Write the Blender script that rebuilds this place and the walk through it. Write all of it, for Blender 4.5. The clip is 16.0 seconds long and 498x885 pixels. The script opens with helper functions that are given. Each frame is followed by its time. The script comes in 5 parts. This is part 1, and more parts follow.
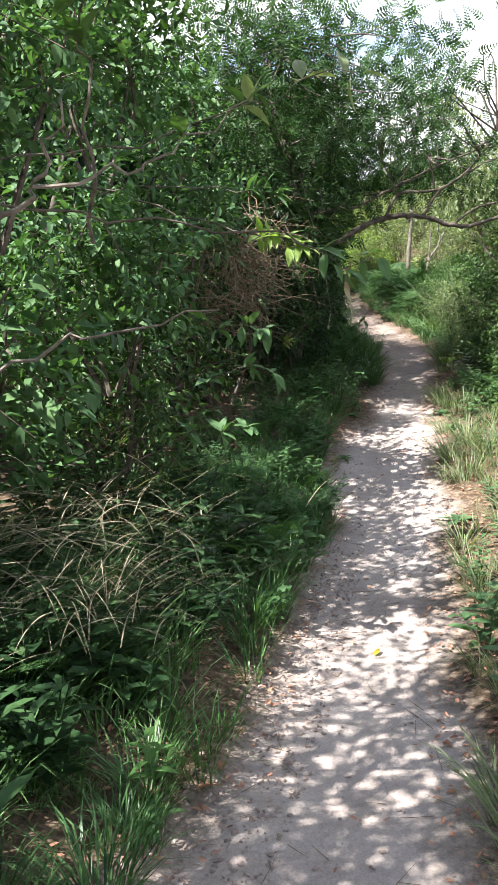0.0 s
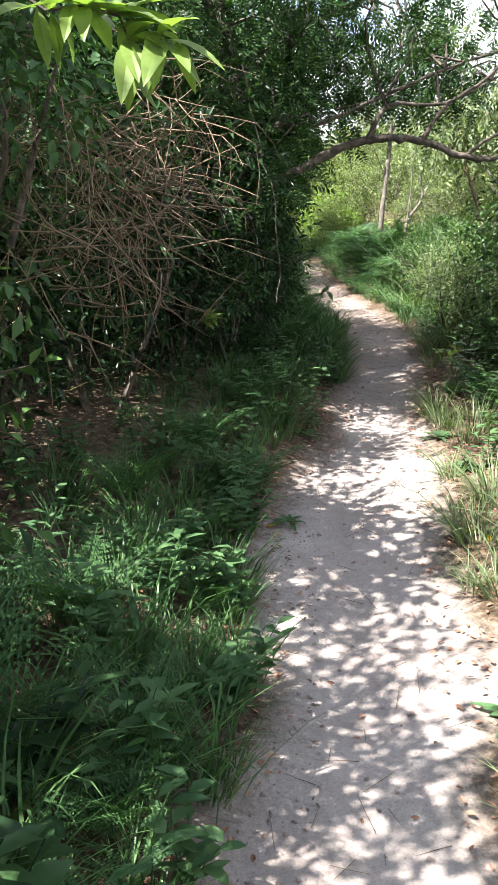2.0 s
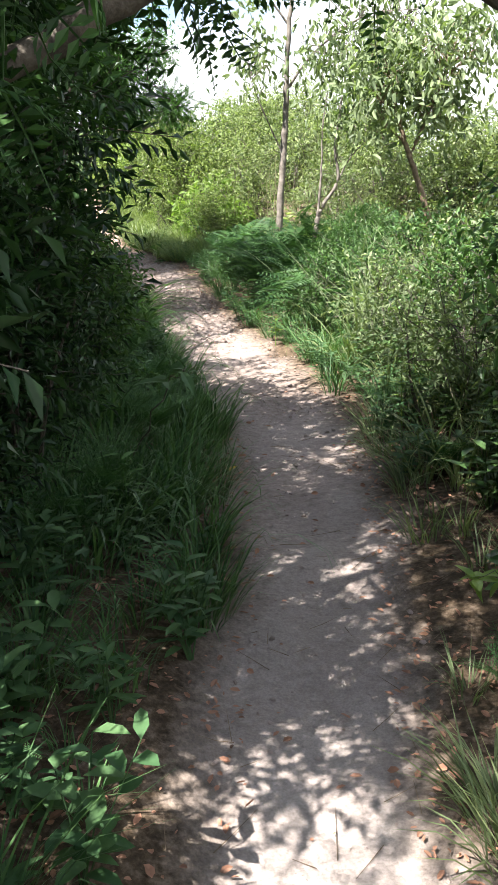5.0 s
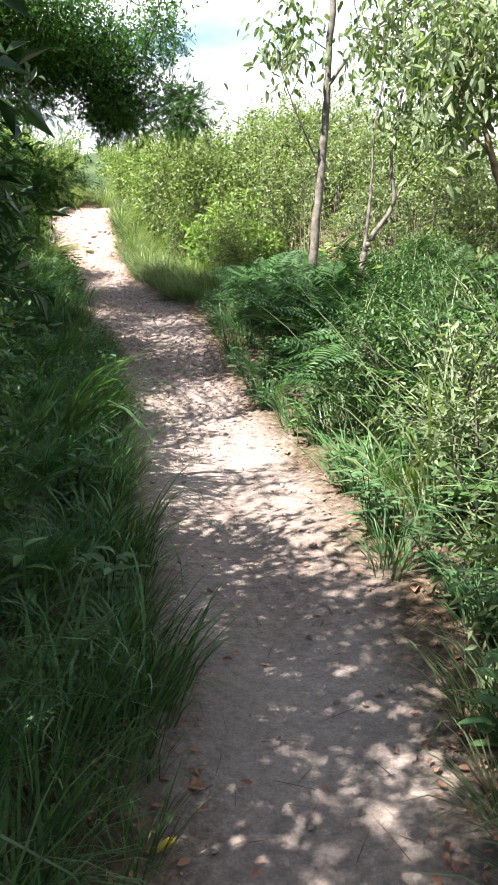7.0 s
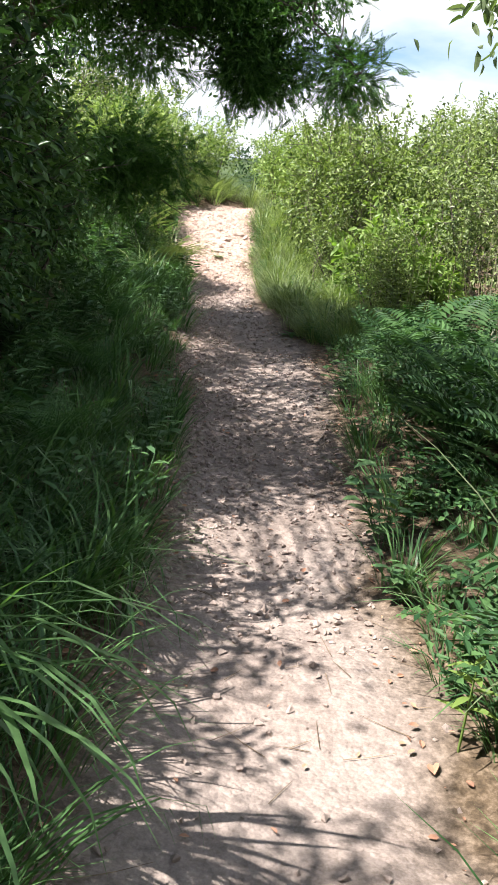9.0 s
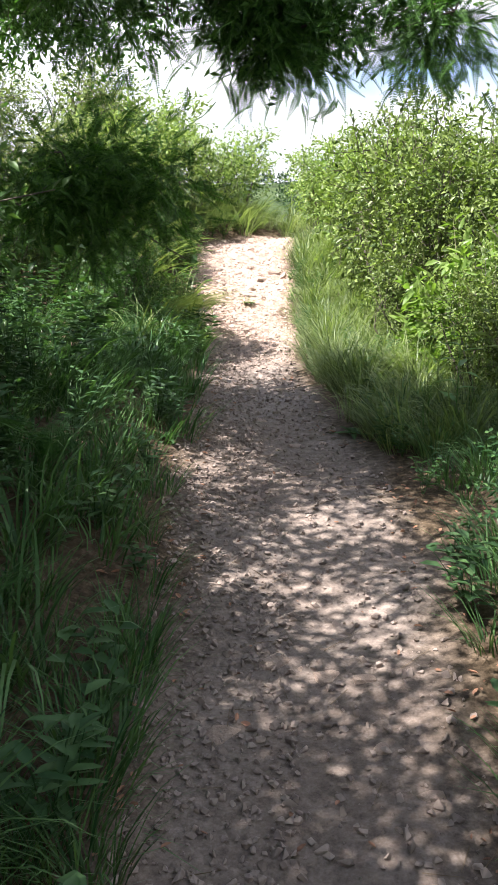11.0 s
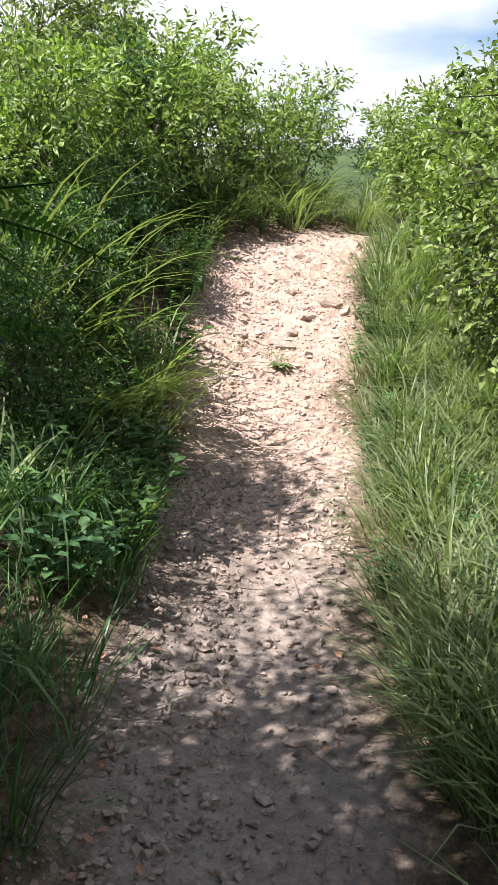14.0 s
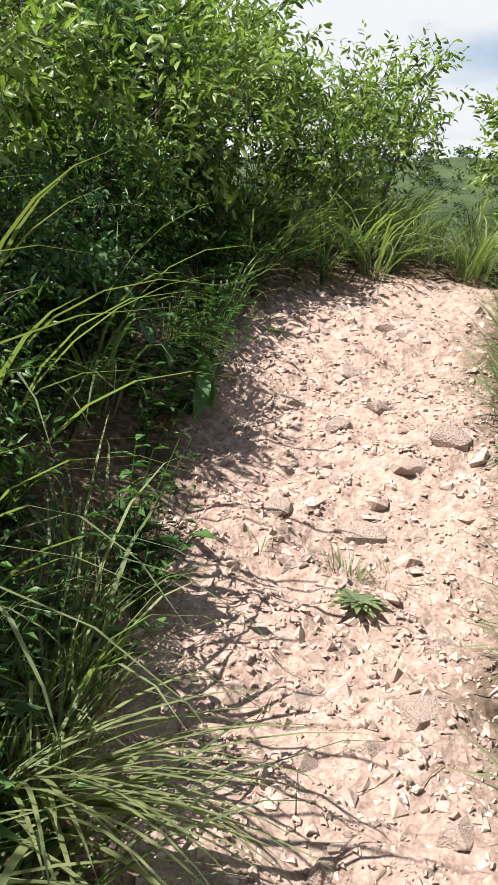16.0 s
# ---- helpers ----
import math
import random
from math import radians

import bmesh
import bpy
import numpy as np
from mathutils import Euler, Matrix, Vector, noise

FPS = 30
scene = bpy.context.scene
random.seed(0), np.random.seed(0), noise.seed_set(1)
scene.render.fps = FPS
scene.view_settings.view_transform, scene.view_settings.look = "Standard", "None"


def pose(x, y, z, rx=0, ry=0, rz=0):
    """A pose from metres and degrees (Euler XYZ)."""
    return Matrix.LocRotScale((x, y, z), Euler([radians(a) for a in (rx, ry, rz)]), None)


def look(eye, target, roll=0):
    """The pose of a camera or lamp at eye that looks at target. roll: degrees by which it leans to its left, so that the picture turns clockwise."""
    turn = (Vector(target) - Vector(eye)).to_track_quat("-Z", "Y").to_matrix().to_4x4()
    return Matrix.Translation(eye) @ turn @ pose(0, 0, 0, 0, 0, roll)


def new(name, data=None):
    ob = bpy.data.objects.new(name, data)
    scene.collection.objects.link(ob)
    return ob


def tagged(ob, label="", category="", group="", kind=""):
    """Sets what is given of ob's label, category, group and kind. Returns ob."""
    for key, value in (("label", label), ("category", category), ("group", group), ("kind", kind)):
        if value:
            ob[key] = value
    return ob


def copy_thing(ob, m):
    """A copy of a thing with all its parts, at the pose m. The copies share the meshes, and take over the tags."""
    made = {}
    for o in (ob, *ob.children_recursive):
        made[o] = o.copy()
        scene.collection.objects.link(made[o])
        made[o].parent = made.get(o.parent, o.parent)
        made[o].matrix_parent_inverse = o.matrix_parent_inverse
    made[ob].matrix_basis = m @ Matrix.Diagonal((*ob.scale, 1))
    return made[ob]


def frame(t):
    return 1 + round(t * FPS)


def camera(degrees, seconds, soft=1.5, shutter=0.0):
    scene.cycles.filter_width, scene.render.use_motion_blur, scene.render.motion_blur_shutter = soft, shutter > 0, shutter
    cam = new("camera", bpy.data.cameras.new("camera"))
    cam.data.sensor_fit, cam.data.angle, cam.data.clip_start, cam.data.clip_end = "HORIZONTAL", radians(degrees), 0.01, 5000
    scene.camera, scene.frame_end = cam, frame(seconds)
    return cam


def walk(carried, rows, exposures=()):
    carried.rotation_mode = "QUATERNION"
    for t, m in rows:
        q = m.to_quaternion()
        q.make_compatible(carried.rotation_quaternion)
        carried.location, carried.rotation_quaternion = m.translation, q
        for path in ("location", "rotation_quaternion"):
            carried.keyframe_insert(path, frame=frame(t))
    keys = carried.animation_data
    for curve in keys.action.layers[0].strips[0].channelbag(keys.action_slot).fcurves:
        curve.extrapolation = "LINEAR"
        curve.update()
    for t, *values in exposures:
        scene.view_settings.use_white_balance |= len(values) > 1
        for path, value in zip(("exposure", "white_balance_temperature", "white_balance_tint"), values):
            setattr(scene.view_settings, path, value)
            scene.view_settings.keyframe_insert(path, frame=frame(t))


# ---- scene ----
cam = camera(31.6, 16.0, 0.6)
METRES, EYE, TILT, LEAN, TURN = 22.0, 1.5, -12.0, 4.0, 0.0
ROWS = [
    (0.0, 0.0, 0.0, 0.0, -0.0, 0.0, -0.0),
    (0.5, 0.0045, 0.0325, 0.003, 0.26, 1.51, 0.0),
    (1.0, 0.0077, 0.0668, 0.0056, -2.78, 1.34, -3.19),
    (1.5, 0.0098, 0.1012, 0.0106, -3.07, -2.57, -2.79),
    (2.0, 0.0152, 0.1338, 0.0183, -3.02, -2.09, -2.28),
    (2.5, 0.0225, 0.1684, 0.0248, -7.23, -2.35, -0.13),
    (3.0, 0.0281, 0.2001, 0.0315, -9.21, -2.94, 0.4),
    (3.5, 0.033, 0.2334, 0.0396, -9.83, -3.08, -2.19),
    (4.0, 0.0369, 0.2665, 0.0464, -9.46, -3.1, -1.73),
    (4.5, 0.0434, 0.2996, 0.0541, -9.72, -2.79, 0.39),
    (7.0, 0.0754, 0.439, 0.0888, -6.85, -0.78, -0.94),
    (7.5, 0.0805, 0.4694, 0.0963, -5.72, -0.87, -3.17),
    (8.0, 0.0846, 0.499, 0.1033, -1.73, -1.45, -6.01),
    (8.5, 0.0874, 0.5274, 0.1114, -1.17, -0.08, -6.66),
    (9.0, 0.0875, 0.5563, 0.1175, 1.92, -0.91, -9.64),
    (11.5, 0.0788, 0.6979, 0.1581, 5.74, 0.23, -6.65),
    (12.0, 0.0763, 0.7268, 0.1668, 6.43, -0.11, -9.23),
    (12.5, 0.0748, 0.7576, 0.1764, 3.94, 0.45, -6.81),
    (13.0, 0.0727, 0.7851, 0.1855, 7.72, -2.12, -8.69),
    (13.5, 0.0705, 0.8133, 0.1941, 8.85, -2.37, -8.22),
    (14.0, 0.0683, 0.8405, 0.2024, 9.78, -2.72, -9.42),
    (14.5, 0.0636, 0.8696, 0.2105, 9.94, -2.91, -9.42),
    (15.0, 0.0584, 0.8983, 0.2177, 12.37, -3.15, -10.99),
    (15.5, 0.05, 0.9282, 0.2252, 12.89, -3.04, -10.84),
    (16.0, 0.043, 0.9586, 0.2343, 13.2, -2.73, -11.16),
]
walk(cam, [(t, pose(0, 0, EYE, TILT, LEAN, TURN) @ pose(METRES * x, METRES * y, METRES * z, 90 + pitch, roll, yaw)) for t, x, y, z, yaw, pitch, roll in ROWS],
     [(0.0, 2.05), (1.5, 2.3), (3.5, 2.2), (5.0, 2.2), (7.0, 2.15), (9.0, 1.72), (12.5, 1.95), (14.0, 1.4), (16.0, 1.1)])

# ---- sky and sun ----
SUN_AZ, SUN_EL = (-0.86, -0.51), 57.0          # the sun stands to the left of the path and a little behind
world = bpy.data.worlds.new("sky")
scene.world = world
world.use_nodes = True
wn, wl = world.node_tree.nodes, world.node_tree.links
wn.clear()
sky = wn.new("ShaderNodeTexSky")
sky.sky_type, sky.sun_disc = "NISHITA", False
sky.sun_elevation = radians(SUN_EL)
sky.sun_rotation = math.atan2(SUN_AZ[0], SUN_AZ[1])
w_co = wn.new("ShaderNodeTexCoord")
w_xyz = wn.new("ShaderNodeSeparateXYZ")
w_up = wn.new("ShaderNodeMath")
w_up.operation, w_up.inputs[1].default_value = "MAXIMUM", 0.0
w_deep = wn.new("ShaderNodeMath")
w_deep.operation, w_deep.inputs[1].default_value = "ADD", 0.18
w_map = wn.new("ShaderNodeVectorMath")
w_map.operation = "DIVIDE"
w_noise = wn.new("ShaderNodeTexNoise")
w_noise.inputs["Scale"].default_value, w_noise.inputs["Detail"].default_value = 0.8, 8.0
w_haze = wn.new("ShaderNodeMapRange")
w_haze.inputs[1].default_value, w_haze.inputs[2].default_value, w_haze.inputs[3].default_value, w_haze.inputs[4].default_value = 0.12, 0.5, 0.16, 0.0
w_sum = wn.new("ShaderNodeMath")
w_sum.operation = "ADD"
w_ramp = wn.new("ShaderNodeValToRGB")
w_ramp.color_ramp.elements[0].position, w_ramp.color_ramp.elements[1].position = 0.46, 0.60
w_mix = wn.new("ShaderNodeMixRGB")
w_mix.inputs[2].default_value = (8.4, 8.6, 8.9, 1)
w_bg = wn.new("ShaderNodeBackground")
w_bg.inputs["Strength"].default_value = 0.05
w_out = wn.new("ShaderNodeOutputWorld")
wl.new(w_co.outputs["Generated"], w_xyz.inputs[0])
wl.new(w_xyz.outputs[2], w_up.inputs[0])
wl.new(w_up.outputs[0], w_deep.inputs[0])
wl.new(w_co.outputs["Generated"], w_map.inputs[0])
wl.new(w_deep.outputs[0], w_map.inputs[1])
wl.new(w_map.outputs[0], w_noise.inputs["Vector"])
wl.new(w_up.outputs[0], w_haze.inputs[0])
wl.new(w_noise.outputs["Fac"], w_sum.inputs[0])
wl.new(w_haze.outputs[0], w_sum.inputs[1])
wl.new(w_sum.outputs[0], w_ramp.inputs[0])
wl.new(w_ramp.outputs[0], w_mix.inputs[0])
w_blue = wn.new("ShaderNodeMixRGB")
w_blue.blend_type = "MULTIPLY"
w_blue.inputs[0].default_value, w_blue.inputs[2].default_value = 1.0, (1.25, 1.3, 1.35, 1)
wl.new(sky.outputs[0], w_blue.inputs[1])
wl.new(w_blue.outputs[0], w_mix.inputs[1])
wl.new(w_mix.outputs[0], w_bg.inputs["Color"])
wl.new(w_bg.outputs[0], w_out.inputs[0])
sun = new("sun", bpy.data.lights.new("sun", "SUN"))
sun.data.energy, sun.data.angle, sun.data.color = 5.0, radians(0.53), (1.0, 0.97, 0.92)
_el = radians(SUN_EL)
sun.matrix_world = look((0, 0, 0), (-SUN_AZ[0] * math.cos(_el), -SUN_AZ[1] * math.cos(_el), -math.sin(_el)))

# ---- materials ----


def node_mat(name):
    m = bpy.data.materials.new(name)
    m.use_nodes = True
    m.node_tree.nodes.clear()
    return m, m.node_tree.nodes, m.node_tree.links


def leaf_mat(name, dark, light, rough=0.45, through_light=0.35, yellow=None, share=0.0):
    """Thin leaves: colour varied leaf by leaf and patch by patch, light passing through them."""
    m, n, l = node_mat(name)
    geo = n.new("ShaderNodeNewGeometry")
    tc = n.new("ShaderNodeTexCoord")
    big = n.new("ShaderNodeTexNoise")
    big.inputs["Scale"].default_value, big.inputs["Detail"].default_value = 2.3, 3.0
    l.new(tc.outputs["Object"], big.inputs["Vector"])
    fine = n.new("ShaderNodeTexNoise")
    fine.inputs["Scale"].default_value, fine.inputs["Detail"].default_value = 60.0, 4.0
    l.new(tc.outputs["Object"], fine.inputs["Vector"])
    add = n.new("ShaderNodeMath")
    add.operation = "MULTIPLY_ADD"
    add.inputs[1].default_value = 0.55
    l.new(geo.outputs["Random Per Island"], add.inputs[0])
    half = n.new("ShaderNodeMath")
    half.operation = "MULTIPLY"
    half.inputs[1].default_value = 0.45
    l.new(big.outputs["Fac"], half.inputs[0])
    l.new(half.outputs[0], add.inputs[2])
    ramp = n.new("ShaderNodeValToRGB")
    ramp.color_ramp.elements[0].color, ramp.color_ramp.elements[1].color = (*dark, 1), (*light, 1)
    ramp.color_ramp.elements[0].position, ramp.color_ramp.elements[1].position = 0.15, 0.85
    if yellow:
        e = ramp.color_ramp.elements.new(1.0 - share)
        e.color = (*light, 1)
        ramp.color_ramp.elements[1].position = 0.85 - share
        last = ramp.color_ramp.elements.new(min(0.999, 1.0 - share * 0.6))
        last.color = (*yellow, 1)
    l.new(add.outputs[0], ramp.inputs[0])
    mul = n.new("ShaderNodeMixRGB")
    mul.blend_type = "MULTIPLY"
    mul.inputs[0].default_value = 0.35
    l.new(ramp.outputs[0], mul.inputs[1])
    l.new(fine.outputs["Fac"], mul.inputs[2])
    p = n.new("ShaderNodeBsdfPrincipled")
    p.inputs["Roughness"].default_value = rough
    p.inputs["Specular IOR Level"].default_value = 0.2
    l.new(mul.outputs[0], p.inputs["Base Color"])
    t = n.new("ShaderNodeBsdfTranslucent")
    warm = n.new("ShaderNodeMixRGB")
    warm.blend_type = "MULTIPLY"
    warm.inputs[0].default_value = 1.0
    warm.inputs[2].default_value = (1.1, 1.3, 0.5, 1)
    l.new(mul.outputs[0], warm.inputs[1])
    l.new(warm.outputs[0], t.inputs["Color"])
    mix = n.new("ShaderNodeMixShader")
    mix.inputs[0].default_value = through_light
    out = n.new("ShaderNodeOutputMaterial")
    l.new(p.outputs[0], mix.inputs[1])
    l.new(t.outputs[0], mix.inputs[2])
    l.new(mix.outputs[0], out.inputs[0])
    return m


def rough_mat(name, dark, light, scale=12.0, rough=0.9, bump=0.3, per_piece=0.0, fine_scale=90.0):
    """Bark, stone, dry stuff: two scales of noise in colour and relief."""
    m, n, l = node_mat(name)
    tc = n.new("ShaderNodeTexCoord")
    a = n.new("ShaderNodeTexNoise")
    a.inputs["Scale"].default_value, a.inputs["Detail"].default_value = scale, 6.0
    b = n.new("ShaderNodeTexNoise")
    b.inputs["Scale"].default_value, b.inputs["Detail"].default_value = fine_scale, 3.0
    l.new(tc.outputs["Object"], a.inputs["Vector"])
    l.new(tc.outputs["Object"], b.inputs["Vector"])
    s = n.new("ShaderNodeMath")
    s.operation = "MULTIPLY_ADD"
    s.inputs[1].default_value = 0.35
    l.new(b.outputs["Fac"], s.inputs[0])
    l.new(a.outputs["Fac"], s.inputs[2])
    if per_piece:
        geo = n.new("ShaderNodeNewGeometry")
        q = n.new("ShaderNodeMath")
        q.operation = "MULTIPLY_ADD"
        q.inputs[1].default_value = per_piece
        l.new(geo.outputs["Random Per Island"], q.inputs[0])
        l.new(s.outputs[0], q.inputs[2])
        s = q
    ramp = n.new("ShaderNodeValToRGB")
    ramp.color_ramp.elements[0].color, ramp.color_ramp.elements[1].color = (*dark, 1), (*light, 1)
    ramp.color_ramp.elements[0].position, ramp.color_ramp.elements[1].position = 0.45, 0.95 + per_piece * 0.7
    l.new(s.outputs[0], ramp.inputs[0])
    bp = n.new("ShaderNodeBump")
    bp.inputs["Strength"].default_value, bp.inputs["Distance"].default_value = bump, 0.02
    l.new(s.outputs[0], bp.inputs["Height"])
    p = n.new("ShaderNodeBsdfPrincipled")
    p.inputs["Roughness"].default_value = rough
    p.inputs["Specular IOR Level"].default_value = 0.25
    l.new(ramp.outputs[0], p.inputs["Base Color"])
    l.new(bp.outputs[0], p.inputs["Normal"])
    out = n.new("ShaderNodeOutputMaterial")
    l.new(p.outputs[0], out.inputs[0])
    return m


def ground_mat():
    """Trodden sandy earth on the path, leaf mould and soil beside it; the mesh carries how trodden and how stony each spot is."""
    m, n, l = node_mat("earth")
    tc = n.new("ShaderNodeTexCoord")

    def noise_at(scale, detail=5.0, rough=0.6):
        t = n.new("ShaderNodeTexNoise")
        t.inputs["Scale"].default_value, t.inputs["Detail"].default_value, t.inputs["Roughness"].default_value = scale, detail, rough
        l.new(tc.outputs["Object"], t.inputs["Vector"])
        return t

    def ramp_of(src, stops):
        r = n.new("ShaderNodeValToRGB")
        els = r.color_ramp.elements
        els[0].position, els[0].color = stops[0][0], (*stops[0][1], 1)
        els[1].position, els[1].color = stops[-1][0], (*stops[-1][1], 1)
        for pos, c in stops[1:-1]:
            e = els.new(pos)
            e.color = (*c, 1)
        l.new(src, r.inputs[0])
        return r

    def mixed(fac, a, b, how="MIX"):
        x = n.new("ShaderNodeMixRGB")
        x.blend_type = how
        if isinstance(fac, float):
            x.inputs[0].default_value = fac
        else:
            l.new(fac, x.inputs[0])
        l.new(a, x.inputs[1])
        l.new(b, x.inputs[2])
        return x.outputs[0]

    att = n.new("ShaderNodeVertexColor")
    att.layer_name = "wear"
    sep = n.new("ShaderNodeSeparateColor")
    l.new(att.outputs["Color"], sep.inputs[0])
    n1, n2, n3 = noise_at(3.0), noise_at(26.0, 8.0, 0.7), noise_at(140.0, 3.0)
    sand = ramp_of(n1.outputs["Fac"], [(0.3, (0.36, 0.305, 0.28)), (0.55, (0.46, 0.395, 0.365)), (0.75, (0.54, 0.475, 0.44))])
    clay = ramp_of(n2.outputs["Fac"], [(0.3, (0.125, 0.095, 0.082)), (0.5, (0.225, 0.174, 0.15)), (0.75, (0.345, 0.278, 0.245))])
    mould = ramp_of(n2.outputs["Fac"], [(0.3, (0.035, 0.026, 0.018)), (0.5, (0.10, 0.07, 0.045)), (0.7, (0.21, 0.15, 0.10))])
    rubble = ramp_of(n2.outputs["Fac"], [(0.3, (0.26, 0.17, 0.138)), (0.5, (0.40, 0.285, 0.238)), (0.72, (0.50, 0.385, 0.33))])
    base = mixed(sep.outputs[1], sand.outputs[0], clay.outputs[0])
    base = mixed(sep.outputs[2], base, rubble.outputs[0])
    edge = n.new("ShaderNodeMath")
    edge.operation = "MULTIPLY_ADD"
    edge.inputs[1].default_value, edge.inputs[2].default_value = 0.9, -0.45
    l.new(n2.outputs["Fac"], edge.inputs[0])
    worn = n.new("ShaderNodeMath")
    worn.operation = "ADD"
    worn.use_clamp = True
    l.new(edge.outputs[0], worn.inputs[0])
    l.new(sep.outputs[0], worn.inputs[1])
    col = mixed(worn.outputs[0], mould.outputs[0], base)
    grit = ramp_of(n3.outputs["Fac"], [(0.3, (0.62, 0.6, 0.58)), (0.7, (1.0, 1.0, 1.0))])
    col = mixed(0.7, col, grit.outputs[0], "MULTIPLY")
    vor = n.new("ShaderNodeTexVoronoi")
    vor.inputs["Scale"].default_value = 55.0
    l.new(tc.outputs["Object"], vor.inputs["Vector"])
    lump = n.new("ShaderNodeTexVoronoi")
    lump.inputs["Scale"].default_value = 15.0
    l.new(tc.outputs["Object"], lump.inputs["Vector"])
    lump_h = n.new("ShaderNodeMath")
    lump_h.operation = "MULTIPLY"
    l.new(lump.outputs["Distance"], lump_h.inputs[0])
    l.new(sep.outputs[2], lump_h.inputs[1])
    h = n.new("ShaderNodeMath")
    h.operation = "MULTIPLY_ADD"
    h.inputs[1].default_value = -0.8
    l.new(vor.outputs["Distance"], h.inputs[0])
    l.new(n2.outputs["Fac"], h.inputs[2])
    bp = n.new("ShaderNodeBump")
    bp.inputs["Strength"].default_value, bp.inputs["Distance"].default_value = 0.6, 0.012
    h2 = n.new("ShaderNodeMath")
    h2.operation = "MULTIPLY_ADD"
    h2.inputs[1].default_value = 3.0
    l.new(lump_h.outputs[0], h2.inputs[0])
    l.new(h.outputs[0], h2.inputs[2])
    l.new(h2.outputs[0], bp.inputs["Height"])
    p = n.new("ShaderNodeBsdfPrincipled")
    p.inputs["Roughness"].default_value = 0.95
    p.inputs["Specular IOR Level"].default_value = 0.15
    l.new(col, p.inputs["Base Color"])
    l.new(bp.outputs[0], p.inputs["Normal"])
    out = n.new("ShaderNodeOutputMaterial")
    l.new(p.outputs[0], out.inputs[0])
    return m


EARTH = ground_mat()
BARK = rough_mat("bark", (0.03, 0.024, 0.02), (0.16, 0.135, 0.11), 18.0, 0.9, 0.6)
PALE_BARK = rough_mat("pale_bark", (0.07, 0.058, 0.048), (0.24, 0.21, 0.18), 15.0, 0.9, 0.5)
TWIG = rough_mat("twig", (0.08, 0.055, 0.035), (0.26, 0.19, 0.13), 20.0, 0.85, 0.3)
STONE = rough_mat("stone", (0.14, 0.105, 0.09), (0.34, 0.27, 0.238), 9.0, 0.95, 0.7, 0.35)
LITTER = rough_mat("dead_leaf", (0.08, 0.04, 0.026), (0.36, 0.19, 0.125), 14.0, 0.8, 0.2, 0.6)
ROCK = rough_mat("rock", (0.25, 0.175, 0.145), (0.47, 0.36, 0.305), 14.0, 0.95, 0.7, 0.3, 60.0)
STRAW = leaf_mat("straw", (0.22, 0.18, 0.12), (0.48, 0.42, 0.31), 0.6, 0.25)
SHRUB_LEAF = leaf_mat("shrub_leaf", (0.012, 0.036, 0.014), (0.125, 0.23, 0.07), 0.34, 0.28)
# dark leaf for thicket and far trees; the thicket's shade is in its colour
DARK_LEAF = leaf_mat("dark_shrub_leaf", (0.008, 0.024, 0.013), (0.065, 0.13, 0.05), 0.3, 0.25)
# bright shrub leaf: sunlight put into the colour, plus some yellowing leaves
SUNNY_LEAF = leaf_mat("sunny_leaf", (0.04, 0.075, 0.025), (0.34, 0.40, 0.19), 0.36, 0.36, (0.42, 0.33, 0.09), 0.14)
# feathery leaf, its light end raised to look sunlit
FEATHER_LEAF = leaf_mat("feathery_leaf", (0.014, 0.05, 0.014), (0.125, 0.26, 0.058), 0.5, 0.36)
FERN_LEAF = leaf_mat("fern_leaf", (0.04, 0.11, 0.0405), (0.13, 0.25, 0.0878), 0.5, 0.3)
# two grass colours: a pale one as sunlit, then a darker green as shaded
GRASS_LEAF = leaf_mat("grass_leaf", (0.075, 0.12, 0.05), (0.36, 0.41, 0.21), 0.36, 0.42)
SHADED_GRASS = leaf_mat("shaded_grass_leaf", (0.026, 0.08, 0.03), (0.17, 0.30, 0.115), 0.34, 0.33)
BRACKEN_LEAF = leaf_mat("bracken_leaf", (0.016, 0.055, 0.02), (0.11, 0.21, 0.07), 0.5, 0.3)
PALE_LEAF = leaf_mat("pale_leaf", (0.06, 0.095, 0.04), (0.32, 0.38, 0.21), 0.45, 0.38)
YOUNG_LEAF = leaf_mat("young_leaf", (0.12, 0.21, 0.045), (0.30, 0.40, 0.12), 0.35, 0.45)
YELLOW_LEAF = leaf_mat("yellow_leaf", (0.35, 0.24, 0.03), (0.55, 0.42, 0.06), 0.5, 0.2)
WEED_LEAF = leaf_mat("weed_leaf", (0.045, 0.11, 0.0473), (0.13, 0.23, 0.0945), 0.55, 0.3)
BRIGHT_WEED = leaf_mat("bright_weed_leaf", (0.06, 0.15, 0.045), (0.17, 0.33, 0.10), 0.4, 0.3)
# crest and olive leaves: light ends raised as if sunlit, yellow ones their own
CREST_LEAF = leaf_mat("crest_leaf", (0.04, 0.09, 0.022), (0.32, 0.42, 0.13), 0.36, 0.35, (0.50, 0.41, 0.08), 0.16)
OLIVE_LEAF = leaf_mat("olive_leaf", (0.025, 0.055, 0.018), (0.27, 0.34, 0.11), 0.34, 0.3, (0.48, 0.30, 0.06), 0.1)
BLADE_LEAF = leaf_mat("broad_blade", (0.08, 0.12, 0.045), (0.38, 0.40, 0.19), 0.34, 0.33)
HEDGE_LEAF = leaf_mat("hedge_leaf", (0.022, 0.062, 0.024), (0.17, 0.285, 0.10), 0.36, 0.33)
